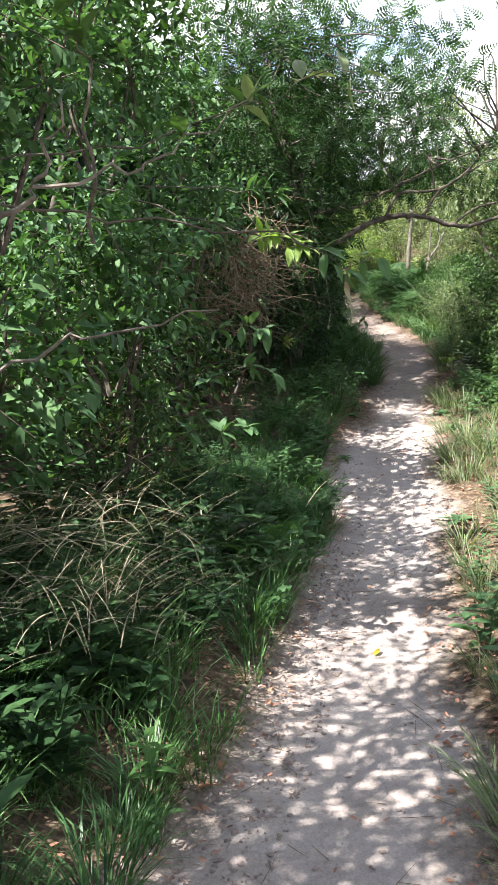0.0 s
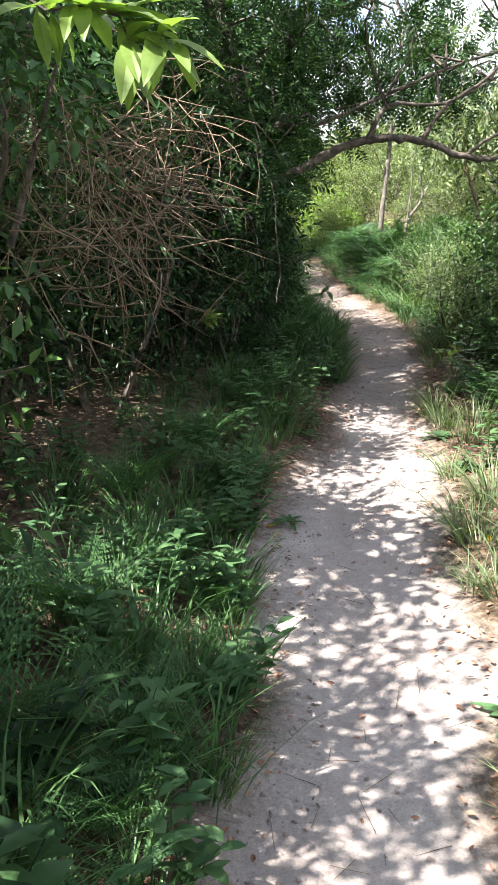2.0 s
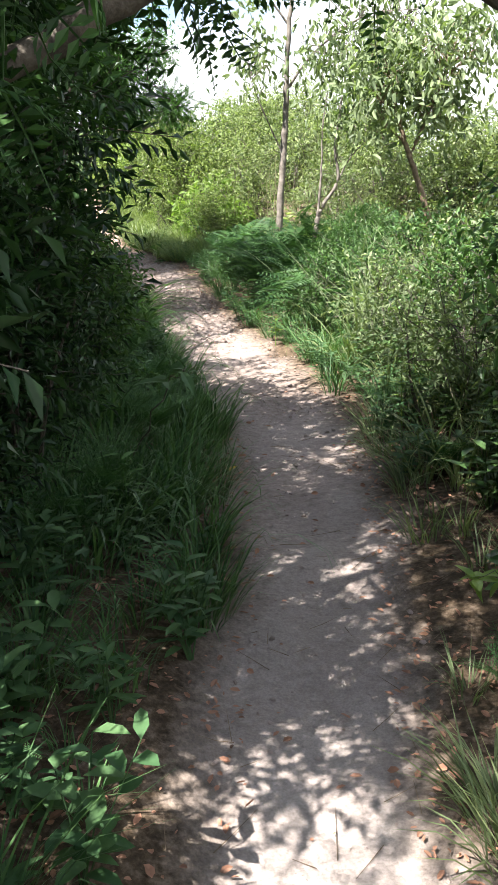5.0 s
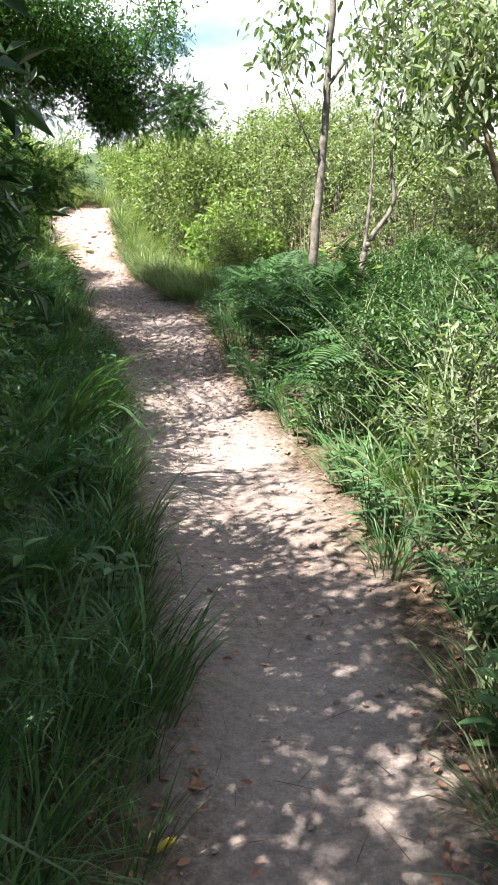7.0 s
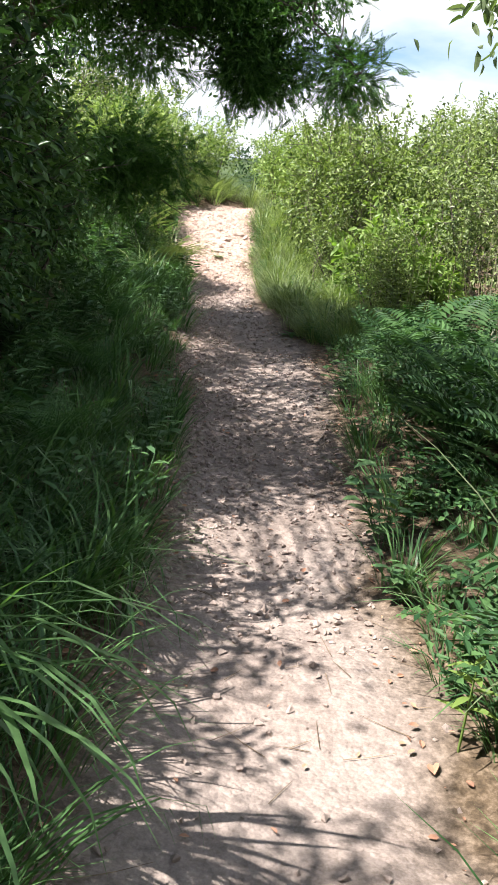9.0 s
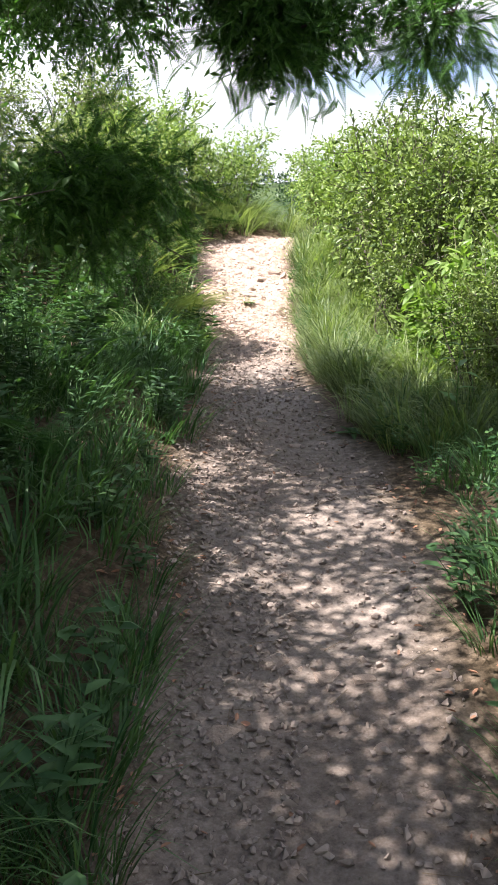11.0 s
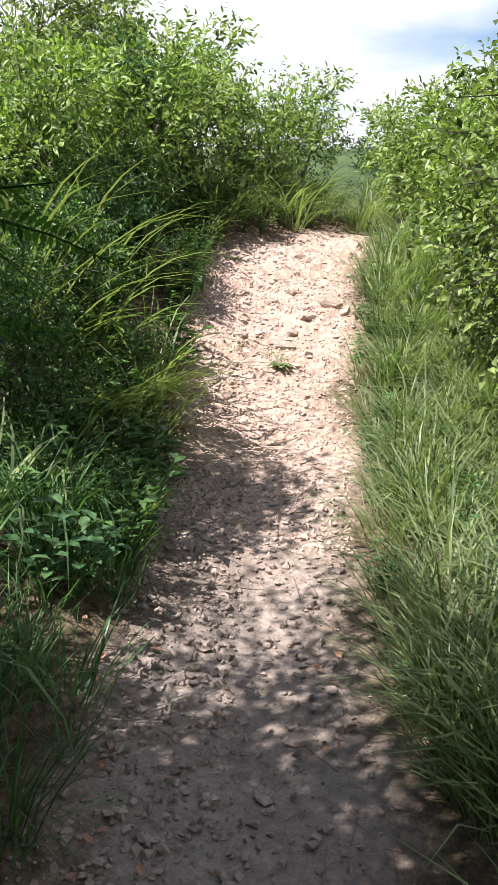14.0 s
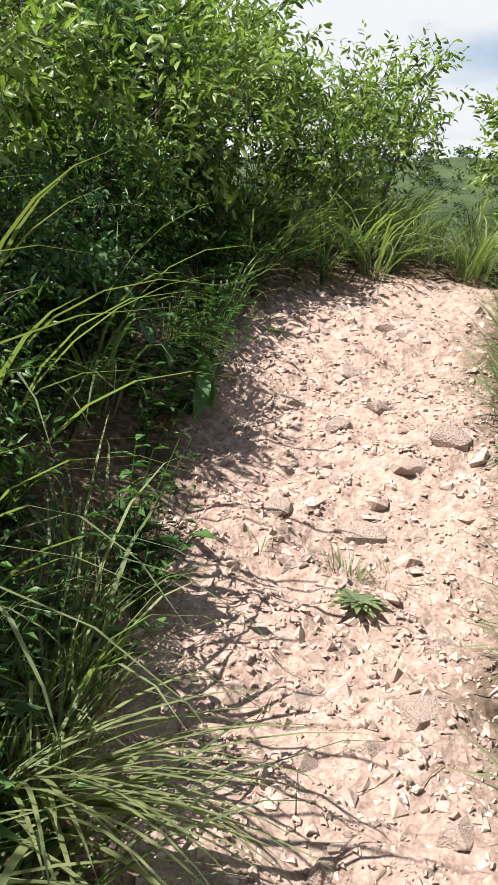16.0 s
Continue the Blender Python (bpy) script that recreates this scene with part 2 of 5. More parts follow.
# darker copy of the feathery leaf: the arching crown's shade is in the colour
SHADED_FEATHER_LEAF = leaf_mat("shaded_feathery_leaf", (0.010, 0.034, 0.012), (0.07, 0.15, 0.04), 0.45, 0.26)
HILL_GREEN = rough_mat("hill_green", (0.014, 0.03, 0.011), (0.075, 0.10, 0.04), 0.09, 0.95, 0.2, 0.0, 0.9)

# ---- shape helpers ----
rng = np.random.default_rng(7)


def unit(v):
    return v / np.maximum(np.linalg.norm(v, axis=-1, keepdims=True), 1e-9)


class Shape:
    """Triangles gathered in bulk."""

    def __init__(self):
        self.v, self.f, self.n = [], [], 0

    def add(self, v, f):
        self.v.append(np.asarray(v, float).reshape(-1, 3))
        self.f.append(np.asarray(f, int).reshape(-1, 3) + self.n)
        self.n += len(self.v[-1])
        return self

    def arrays(self):
        return np.concatenate(self.v), np.concatenate(self.f)

    def merge(self, other, place, turn=0.0, scale=1.0, lean=(0.0, 0.0)):
        """Adds another shape, turned about z, leaned and moved."""
        v, f = other.arrays()
        c, s = math.cos(turn), math.sin(turn)
        w = v * scale
        w = np.stack([w[:, 0] * c - w[:, 1] * s, w[:, 0] * s + w[:, 1] * c, w[:, 2]], 1)
        w[:, 0] += lean[0] * w[:, 2]
        w[:, 1] += lean[1] * w[:, 2]
        return self.add(w + np.asarray(place), f)

    def merge_along(self, other, place, go, up, scale=1.0):
        """Adds another shape with its x axis along go and its z axis as near up as can be."""
        v, f = other.arrays()
        go = unit(np.asarray(go, float))
        side = unit(np.cross(up, go))
        turn = np.stack([go, side, np.cross(go, side)], 0)
        return self.add(v @ turn * scale + np.asarray(place), f)

    def mesh(self, name, mat, smooth=False):
        v, f = self.arrays()
        me = bpy.data.meshes.new(name)
        me.vertices.add(len(v))
        me.vertices.foreach_set("co", v.astype(np.float32).ravel())
        me.loops.add(3 * len(f))
        me.loops.foreach_set("vertex_index", f.astype(np.int32).ravel())
        me.polygons.add(len(f))
        me.polygons.foreach_set("loop_start", np.arange(0, 3 * len(f), 3, dtype=np.int32))
        me.polygons.foreach_set("use_smooth", np.full(len(f), bool(smooth)))
        me.update(calc_edges=True)
        me.materials.append(mat)
        return me


def part(name, shape, mat, parent, label="", smooth=False):
    ob = new(name, shape if isinstance(shape, bpy.types.Mesh) else shape.mesh(name, mat, smooth))
    ob.parent = parent
    if label:
        tagged(ob, label)
    return ob


def thing(name, label, category, m=None, group="", kind=""):
    ob = tagged(new(name), label, category, group, kind)
    ob.empty_display_size = 0.1
    if m is not None:
        ob.matrix_basis = m
    return ob


def add_leaves(sh, P, D, N, L, W, fold=0.15, droop=0.15, rich=True):
    """Pointed oval leaves, folded along the midrib and drooping at the tip. rich: with a widest place of its own."""
    P, D, N = np.atleast_2d(P), unit(np.atleast_2d(D)), np.atleast_2d(N)
    k = len(P)
    L, W = np.broadcast_to(L, k)[:, None], np.broadcast_to(W, k)[:, None]
    S = unit(np.cross(D, N))
    N = np.cross(S, D)
    tip = P + D * L - N * L * droop
    mid = P + D * L * 0.45 + N * L * 0.02
    lft, rgt = mid + S * W * 0.5 + N * W * fold, mid - S * W * 0.5 + N * W * fold
    b = np.arange(k)[:, None]
    if rich == 2:
        st, wd = np.array([0.14, 0.32, 0.52, 0.72, 0.89]), np.array([0.52, 0.92, 1.0, 0.72, 0.34])
        dz = -droop * st ** 2
        c = P[:, None] + D[:, None] * (L * st)[:, :, None] + N[:, None] * (L * dz)[:, :, None]
        off = S[:, None] * (W * wd * 0.5)[:, :, None]
        up = N[:, None] * (W * wd * fold)[:, :, None]
        v = np.concatenate([P[:, None], c, c + off + up, c - off + up, tip[:, None]], 1)
        t = [(0, 1, 6), (0, 11, 1), (5, 16, 10), (5, 15, 16)]
        for q in range(1, 5):
            t += [(q, q + 1, q + 5), (q + 1, q + 6, q + 5), (q, q + 10, q + 1), (q + 1, q + 10, q + 11)]
        sh.add(v, (b[:, :, None] * 17 + np.array(t)[None]))
    elif rich:
        mid = P + D * L * 0.3 + N * L * 0.02
        lft, rgt = mid + S * W * 0.5 + N * W * fold, mid - S * W * 0.5 + N * W * fold
        m2 = P + D * L * 0.72 - N * L * droop * 0.5
        l2, r2 = m2 + S * W * 0.41 + N * W * fold, m2 - S * W * 0.41 + N * W * fold
        v = np.stack([P, mid, m2, tip, lft, rgt, l2, r2], 1)
        t = np.array([[0, 1, 4], [0, 5, 1], [4, 1, 6], [1, 2, 6], [5, 7, 1], [1, 7, 2], [6, 2, 3], [2, 7, 3]])
        sh.add(v, (b[:, :, None] * 8 + t[None]))
    else:
        v = np.stack([P, rgt, tip, lft], 1)
        t = np.array([[0, 1, 2], [0, 2, 3]])
        sh.add(v, (b[:, :, None] * 4 + t[None]))
    return sh


def add_tube(sh, pts, radii, sides=6):
    pts = np.asarray(pts, float)
    radii = np.broadcast_to(radii, len(pts))
    d = unit(np.gradient(pts, axis=0))
    ref = np.where(np.abs(d[:, 2:3]) > 0.9, np.array([[1.0, 0, 0]]), np.array([[0, 0, 1.0]]))
    a = unit(np.cross(d, ref))
    b = np.cross(d, a)
    an = np.arange(sides) * 2 * math.pi / sides
    ring = pts[:, None] + radii[:, None, None] * (np.cos(an)[None, :, None] * a[:, None] + np.sin(an)[None, :, None] * b[:, None])
    f = []
    for i in range(len(pts) - 1):
        for j in range(sides):
            p, q = i * sides + j, i * sides + (j + 1) % sides
            f += [(p, q, p + sides), (q, q + sides, p + sides)]
    return sh.add(ring, f)


def curve_pts(ctrl, k=24):
    """A smooth line through control places."""
    c = np.asarray(ctrl, float)
    c = np.vstack([2 * c[0] - c[1], c, 2 * c[-1] - c[-2]])
    out = []
    m = len(c) - 3
    for t in np.linspace(0, m - 1e-6, k):
        i = int(t)
        u = t - i
        p0, p1, p2, p3 = c[i:i + 4]
        out.append(0.5 * ((2 * p1) + (p2 - p0) * u + (2 * p0 - 5 * p1 + 4 * p2 - p3) * u * u + (3 * p1 - p0 - 3 * p2 + p3) * u ** 3))
    return np.array(out)


def add_blades(sh, P, A, L, W, bend, lift, segs=4):
    """Grass blades from P, heading A (angle), rising by lift (radians from level) and bending over."""
    k = len(P)
    A, L, W, bend, lift = [np.broadcast_to(x, k) for x in (A, L, W, bend, lift)]
    s = np.linspace(0, 1, segs + 1)
    ang = lift[:, None] - bend[:, None] * s[None] ** 1.3
    step = L[:, None] / segs
    hor = np.concatenate([np.zeros((k, 1)), np.cumsum(np.cos(ang[:, :-1]) * step, 1)], 1)
    ver = np.concatenate([np.zeros((k, 1)), np.cumsum(np.sin(ang[:, :-1]) * step, 1)], 1)
    c, si = np.cos(A)[:, None], np.sin(A)[:, None]
    mid = np.stack([P[:, 0:1] + c * hor, P[:, 1:2] + si * hor, P[:, 2:3] + ver], 2)
    w = W[:, None] * 0.5 * np.minimum(1.0, 0.55 + s * 1.6)[None] * (1 - s[None] ** 2.2)
    side = np.stack([-si + 0 * w, c + 0 * w, 0 * w], 2) * w[:, :, None]
    lf, rt = mid + side, mid - side
    rt[:, :, 2] += w * 0.5
    v = np.concatenate([lf[:, :-1], rt[:, :-1], mid[:, -1:]], 1)
    f = []
    for i in range(segs - 1):
        f += [(i, segs + i, i + 1), (segs + i, segs + i + 1, i + 1)]
    f.append((segs - 1, 2 * segs - 1, 2 * segs))
    m = 2 * segs + 1
    return sh.add(v, np.arange(k)[:, None, None] * m + np.array(f)[None])


def ball(k):
    return unit(rng.normal(size=(k, 3)))


# ---- the lie of the land ----
PROFILE = [(-40, 2.0), (-6, 0.25), (0, -0.02), (4.5, -0.23), (6, -0.26), (8, -0.16), (11, 0.0), (14.5, 0.11), (17, 0.34), (19, 0.55), (20.5, 0.66),
           (22, 0.76), (23.5, 1.04), (25, 1.49), (26.5, 1.84), (27.4, 1.88), (30, 1.5), (45, -1.5), (120, -14.0), (400, -30.0), (5000, -30.0)]
LEFT_EDGE = [(-6, -0.6), (0, -0.55), (2.1, -0.37), (3, -0.05), (4.1, 0.13), (5.1, 0.4), (6.4, 0.48), (7.4, 0.64), (8.1, 0.94), (9, 1.2), (10.4, 1.48), (12.1, 1.7),
             (13, 1.62), (14.2, 1.52), (15.5, 1.48), (17, 1.38), (19, 1.08), (20, 0.97), (21.1, 0.86), (22.4, 0.57), (23.6, 0.30), (25, 0.0), (26.2, -0.02), (26.8, 0.25), (27.4, 1.0), (28.2, 2.4), (30, 5.0), (60, 30.0)]
RIGHT_EDGE = [(-6, 0.3), (0, 0.36), (2.1, 0.51), (3, 0.62), (4.1, 0.84), (5.1, 1.05), (6.4, 1.27), (7.4, 1.48), (8.1, 1.60), (9, 1.73), (10.4, 2.06), (12.1, 2.40),
              (13, 2.36), (14.2, 2.38), (15.5, 2.22), (17, 2.17), (19, 2.03), (20, 1.73), (21.1, 1.49), (22.4, 1.29), (23.6, 1.18), (25, 1.03), (26.2, 1.0), (26.8, 1.5), (27.4, 2.6), (28.2, 4.2), (30, 7.0), (60, 31.5)]


def from_table(table, y):
    return np.interp(y, [a for a, _ in table], [b for _, b in table])


_yy = np.arange(-45, 70, 0.1)


def softened(table, width):
    z = from_table(table, _yy)
    k = np.hanning(width)
    return np.convolve(np.pad(z, width // 2, "edge"), k / k.sum(), "valid")[:len(_yy)]


_prof, _le, _re = softened(PROFILE, 21), softened(LEFT_EDGE, 9), softened(RIGHT_EDGE, 9)


def base_z(y):
    y = np.asarray(y, float)
    return np.where(y < 60, np.interp(y, _yy, _prof), from_table(PROFILE, y))


def left_edge(y):
    return np.interp(y, _yy, _le)


def right_edge(y):
    return np.interp(y, _yy, _re)


def waves(x, y, seeds):
    z = 0 * x
    for i, (fr, am) in enumerate(seeds):
        z = z + am * np.sin(fr * (x * math.cos(i * 2.1) + y * math.sin(i * 2.1)) + i * 1.7) * np.cos(fr * 0.83 * (y * math.cos(i * 1.3) - x * math.sin(i * 1.3)) + i)
    return z


def land(x, y):
    """Ground height: the path a shallow trough, banks rising on either side."""
    x, y = np.asarray(x, float), np.asarray(y, float)
    lo, hi = left_edge(y) - x, x - right_edge(y)
    out = np.maximum(np.maximum(lo, hi), 0)
    z = base_z(y) + np.where(lo > 0, 0.16, 0.10) * (1 - np.exp(-out / 0.5)) + np.where(lo > 0, 0.12, -0.02) * np.minimum(out, 6)
    near = np.exp(-np.maximum(out - 4, 0) / 20)
    inside = np.clip(-np.maximum(lo, hi) / 0.4, 0, 1)
    z = z - 0.03 * inside
    z = z + near * waves(x, y, [(1.1, 0.03), (2.7, 0.02), (6.1, 0.012), (13.0, 0.006)])
    stony = np.clip((y - 22) / 1.5, 0, 1) * np.clip((28.5 - y) / 1.5, 0, 1) * np.clip(1 - out / 0.3, 0, 1)
    z = z + stony * waves(x, y, [(5.0, 0.03), (9.0, 0.03), (17.0, 0.028), (31.0, 0.018)])
    return z


def build_ground():
    u = [0.0]
    while u[-1] < 3000:
        u.append(u[-1] + (0.05 if u[-1] < 1.0 else 0.05 + (u[-1] - 1.0) * 0.25))
    u = np.array([-a for a in u[:0:-1]] + u)
    fore = list(np.arange(-3, 28.5, 0.06))
    a = 28.5
    while a < 3500:
        fore.append(a)
        a += 0.045 + (a - 28.45) * 0.2
    back, a = [], -3.1
    while a > -3000:
        back.append(a)
        a -= 0.1 + (-3.1 - a) * 0.25
    ys = np.array(back[::-1] + fore)
    cx = (left_edge(ys) + right_edge(ys)) / 2
    U, Y = np.meshgrid(u, ys)
    X = U + cx[:, None] * np.exp(-np.abs(U) / 30)
    Z = land(X, Y)
    r, c = Z.shape
    v = np.stack([X, Y, Z], 2).reshape(-1, 3)
    i = (np.arange(r - 1)[:, None] * c + np.arange(c - 1)[None]).ravel()
    f = np.concatenate([np.stack([i, i + 1, i + c + 1], 1), np.stack([i, i + c + 1, i + c], 1)])
    sh = Shape().add(v, f)
    me = sh.mesh("ground", EARTH, True)
    lo, hi = left_edge(Y) - X, X - right_edge(Y)
    out = np.maximum(lo, hi) + waves(X, Y, [(4.0, 0.06), (9.0, 0.05), (21.0, 0.03)])
    worn = np.clip(0.5 - out / 0.22, 0, 1) * (np.abs(U) < 3)
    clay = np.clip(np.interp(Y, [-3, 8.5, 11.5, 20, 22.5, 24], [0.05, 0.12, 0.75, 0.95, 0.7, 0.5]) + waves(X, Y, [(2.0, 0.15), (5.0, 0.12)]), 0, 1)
    rub = np.clip((Y - 21.5) / 2, 0, 1) * np.clip((40 - Y) / 5, 0, 1)
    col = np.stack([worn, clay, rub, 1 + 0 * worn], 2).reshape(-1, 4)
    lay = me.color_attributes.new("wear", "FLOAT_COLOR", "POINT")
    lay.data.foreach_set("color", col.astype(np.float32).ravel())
    return tagged(new("ground", me), "sandy trodden footpath through leaf-strewn soil banks", "ground", "", "structure")


build_ground()


# ---- plants: kinds ----


def shrub_shapes(height, radius, twigs, leaf, width, per_twig=8, flat=0.75, rich=False, low=0.05, bare=0.0):
    """Stems and foliage of one shrub: twigs all through an uneven crown, each set with leaves."""
    stems, twig_mass, fol = [], Shape(), Shape()
    for i in range(4):
        a = rng.uniform(0, 2 * math.pi)
        r = radius * rng.uniform(0.3, 0.8)
        top = np.array([math.cos(a) * r, math.sin(a) * r, height * rng.uniform(0.5, 0.78)])
        foot = np.array([math.cos(a) * 0.08, math.sin(a) * 0.08, -0.15])
        mid = (foot + top) / 2 + rng.normal(size=3) * 0.12 * radius
        stems.append(add_tube(Shape(), curve_pts([foot, mid, top], 7), np.linspace(0.022, 0.006, 7) * (0.6 + height * 0.22), 5))
    lobes = ball(9) * rng.uniform(0.3, 0.62, (9, 1)) * np.array([radius, radius, height * 0.5]) + np.array([0, 0, height * 0.5])
    size = rng.uniform(0.3, 0.5, 9)
    pick = rng.integers(0, 9, twigs)
    d = ball(twigs)
    rad = rng.uniform(0.3, 1.0, twigs) ** 0.5 * np.where(rng.uniform(size=twigs) < 0.07, 1.3, 1.0)
    c = lobes[pick] + d * (rad * size[pick])[:, None] * np.array([radius, radius, height * 0.5])
    c[:, 2] = np.where(c[:, 2] < low, low + rng.uniform(0, 0.5, twigs) * height, c[:, 2])
    go = unit(d + rng.normal(size=(twigs, 3)) * 0.45 + np.array([0, 0, 0.25]))
    ln = rng.uniform(0.18, 0.38, twigs) * (0.6 + radius * 0.4)
    for i in range(0, twigs, 5):
        add_tube(twig_mass, [c[i] - go[i] * ln[i] * 0.6, c[i] + go[i] * ln[i] * 0.9], [0.005, 0.0025], 3)
    s = np.linspace(0.05, 1.0, per_twig)
    P = (c[:, None] + go[:, None] * (ln[:, None] * s[None])[:, :, None]).reshape(-1, 3)
    G = np.repeat(go, per_twig, 0)
    out = unit(np.cross(G, ball(len(P))))
    D = unit(out * 0.8 + G * 0.7 + np.array([0, 0, -0.1]))
    N = unit(np.array([0, 0, 1.0]) * flat + ball(len(P)) * 0.6)
    k = rng.uniform(0.65, 1.15, len(P))
    keep = rng.uniform(size=len(P)) > bare
    add_leaves(fol, P[keep], D[keep], N[keep], leaf * k[keep], width * k[keep], 0.2, 0.2, rich)
    return stems, twig_mass, fol


def frond_shape(length, pairs, leaflet, width, droop=0.5, lift=0.7, sub=0, start=0.15):
    """One feathered frond along +x from the origin: rachis and leaflets; sub: leaflets on each side branch (twice feathered)."""
    sh = Shape()
    s = np.linspace(0, 1, 12)
    ang = lift - droop * s * 1.6
    x = np.concatenate([[0], np.cumsum(np.cos(ang[:-1]))]) / 11 * length
    z = np.concatenate([[0], np.cumsum(np.sin(ang[:-1]))]) / 11 * length
    line = np.stack([x, 0 * x, z], 1)
    add_tube(sh, line[[0, 5, 11]], np.array([0.004, 0.0026, 0.0012]) * (0.6 + length), 3)
    t = np.linspace(start, 0.99, pairs)
    p = np.stack([np.interp(t, s, x), 0 * t, np.interp(t, s, z)], 1)
    tang = unit(np.stack([np.gradient(p[:, 0]), 0 * t, np.gradient(p[:, 2])], 1))
    up = np.stack([-tang[:, 2], 0 * t, tang[:, 0]], 1)
    taper = np.minimum(1.0, 1.25 - 1.1 * t) * np.minimum(1.0, 0.5 + t * 2)
    for sgn in (-1, 1):
        d = unit(tang * 0.35 + np.array([0, sgn, 0]) + up * 0.1)
        if sub:
            for i in range(pairs):
                ll = leaflet * taper[i]
                q = np.linspace(0.12, 1.0, sub)
                P = p[i] + d[i] * (q * ll)[:, None] - up[i] * (q ** 2 * ll * 0.15)[:, None]
                for s2 in (-1, 1):
                    dd = unit(np.cross(up[i], d[i]) * s2 + d[i] * 0.4)
                    add_leaves(sh, P, np.repeat(dd[None], sub, 0), np.repeat(up[i][None], sub, 0), ll * 0.26 * (1.1 - q * 0.8), ll * 0.085 + 0 * q, 0.1, 0.1, False)
        else:
            add_leaves(sh, p, d, up, leaflet * taper, width * np.maximum(taper, 0.5), 0.1, 0.12, False)
    return sh


def fern_shapes(fronds=9, length=0.55, pairs=15, sub=0):
    base = [frond_shape(length * k, pairs, length * k * 0.30, length * 0.042, 0.62, 1.15, sub) for k in (0.8, 1.0, 1.15)]
    out = []
    for i in range(fronds):
        a = i * 2.4 + rng.uniform(-0.3, 0.3)
        out.append(Shape().merge(base[i % 3], (0, 0, 0), a, rng.uniform(0.75, 1.1), (rng.uniform(-0.25, 0.25), rng.uniform(-0.25, 0.25))))
    return out


def bracken_shapes(fronds=24, height=0.5, length=0.4):
    """Fronds on stalks at many heights, spreading outwards: a dense mound."""
    base = [frond_shape(length * k, 11, length * k * 0.36, length * 0.075, 0.35, 0.2, 0, 0.1) for k in (0.8, 1.0)]
    out = []
    for i in range(fronds):
        a = i * 2.4 + rng.uniform(-0.4, 0.4)
        h = height * rng.uniform(0.15, 1.0)
        top = np.array([math.cos(a) * 0.16, math.sin(a) * 0.16, h])
        sh = add_tube(Shape(), [(0, 0, -0.03), top * np.array([0.4, 0.4, 0.6]), top], [0.004, 0.003, 0.002], 3)
        go = np.array([math.cos(a), math.sin(a), rng.uniform(-0.25, 0.75)])
        out.append(sh.merge_along(base[i % 2], top, go, np.array([0, 0, 1.0]) + rng.normal(size=3) * 0.35, rng.uniform(0.8, 1.15)))
    return out


def tuft_shape(blades=45, height=0.4, width=0.006, spread=0.06, bend=1.3, upright=1.25, segs=3):
    sh = Shape()
    a = rng.uniform(0, 2 * math.pi, blades)
    P = np.stack([np.cos(a), np.sin(a), 0 * a], 1) * (spread * np.sqrt(rng.uniform(size=blades)))[:, None]
    P[:, 2] = -0.02
    add_blades(sh, P, a + rng.normal(size=blades) * 0.5, height * rng.uniform(0.5, 1.15, blades), width * rng.uniform(0.7, 1.3, blades),
               bend * rng.uniform(0.4, 1.3, blades), upright * rng.uniform(0.75, 1.15, blades), segs)
    return sh


def weed_shape(stalks=6, height=0.25, leaf=0.09, width=0.035, rich=False):
    sh = Shape()
    for i in range(stalks):
        a, h = rng.uniform(0, 6.28), height * rng.uniform(0.5, 1.1)
        top = np.array([math.cos(a) * h * 0.4, math.sin(a) * h * 0.4, h])
        add_tube(sh, [(0, 0, -0.02), top * 0.5 + np.array([0, 0, 0.02]), top], [0.003, 0.002, 0.0015], 3)
        k = 7
        q = np.linspace(0.25, 1, k)
        b = rng.uniform(0, 6.28) + np.arange(k) * 2.4
        D = np.stack([np.cos(b), np.sin(b), 0.35 + 0 * b], 1)
        add_leaves(sh, top * q[:, None], D, np.repeat([[0, 0, 1.0]], k, 0) + ball(k) * 0.2, leaf * rng.uniform(0.7, 1.2, k), width * rng.uniform(0.8, 1.2, k), 0.15, 0.2, rich)
    return sh


def make_shrub(name, label, stems, twig_mass, fol, mat, m, bark=BARK):
    ob = thing(name, label, "shrub", m)
    for s in stems:
        part("stem", s, bark, ob)
    tagged(part("twig_mass", twig_mass, bark, ob), kind="stuff")
    part("foliage", fol, mat, ob, "", True)
    return ob


def at_land(x, y, turn=0.0, scale=1.0, dz=0.0, lx=0.0, ly=0.0):
    return pose(x, y, float(land(x, y)) + dz, lx, ly, turn) @ Matrix.Scale(scale, 4)


def plant_copy(ob, x, y, turn, scale, label="", dz=0.0, lx=0.0, ly=0.0):
    c = copy_thing(ob, at_land(x, y, turn, 1.0, dz, lx, ly))
    c.scale = (scale, scale, scale)
    if label:
        tagged(c, label)
    return c

# ---- trees ----


def make_tree(name, label, limbs, bark, twig_mass, crown, crown_mat, crown_label=""):
    """limbs: the trunk first, then its boughs, each as control places with the radii at both ends."""
    foot = Vector(limbs[0][0][0])
    ob = thing(name, label, "tree", Matrix.Translation(foot))
    for i, (ctrl, r0, r1) in enumerate(limbs):
        k = 6 * len(ctrl)
        pts = curve_pts(np.asarray(ctrl, float) - np.asarray(foot), k)
        pts[1:] += rng.normal(size=(k - 1, 3)) * r0 * 0.12
        rad = np.linspace(r0, r1, k) * rng.uniform(0.9, 1.12, k)
        if i == 0:
            rad[:2] *= 1.3
        part("trunk" if i == 0 else "limb", add_tube(Shape(), pts, rad, 9), bark, ob, "", True)
    if twig_mass:
        tagged(part("twig_mass", Shape().merge(twig_mass, -np.asarray(foot)), bark, ob), kind="stuff")
    part("crown", Shape().merge(crown, -np.asarray(foot)), crown_mat, ob, crown_label)
    return ob


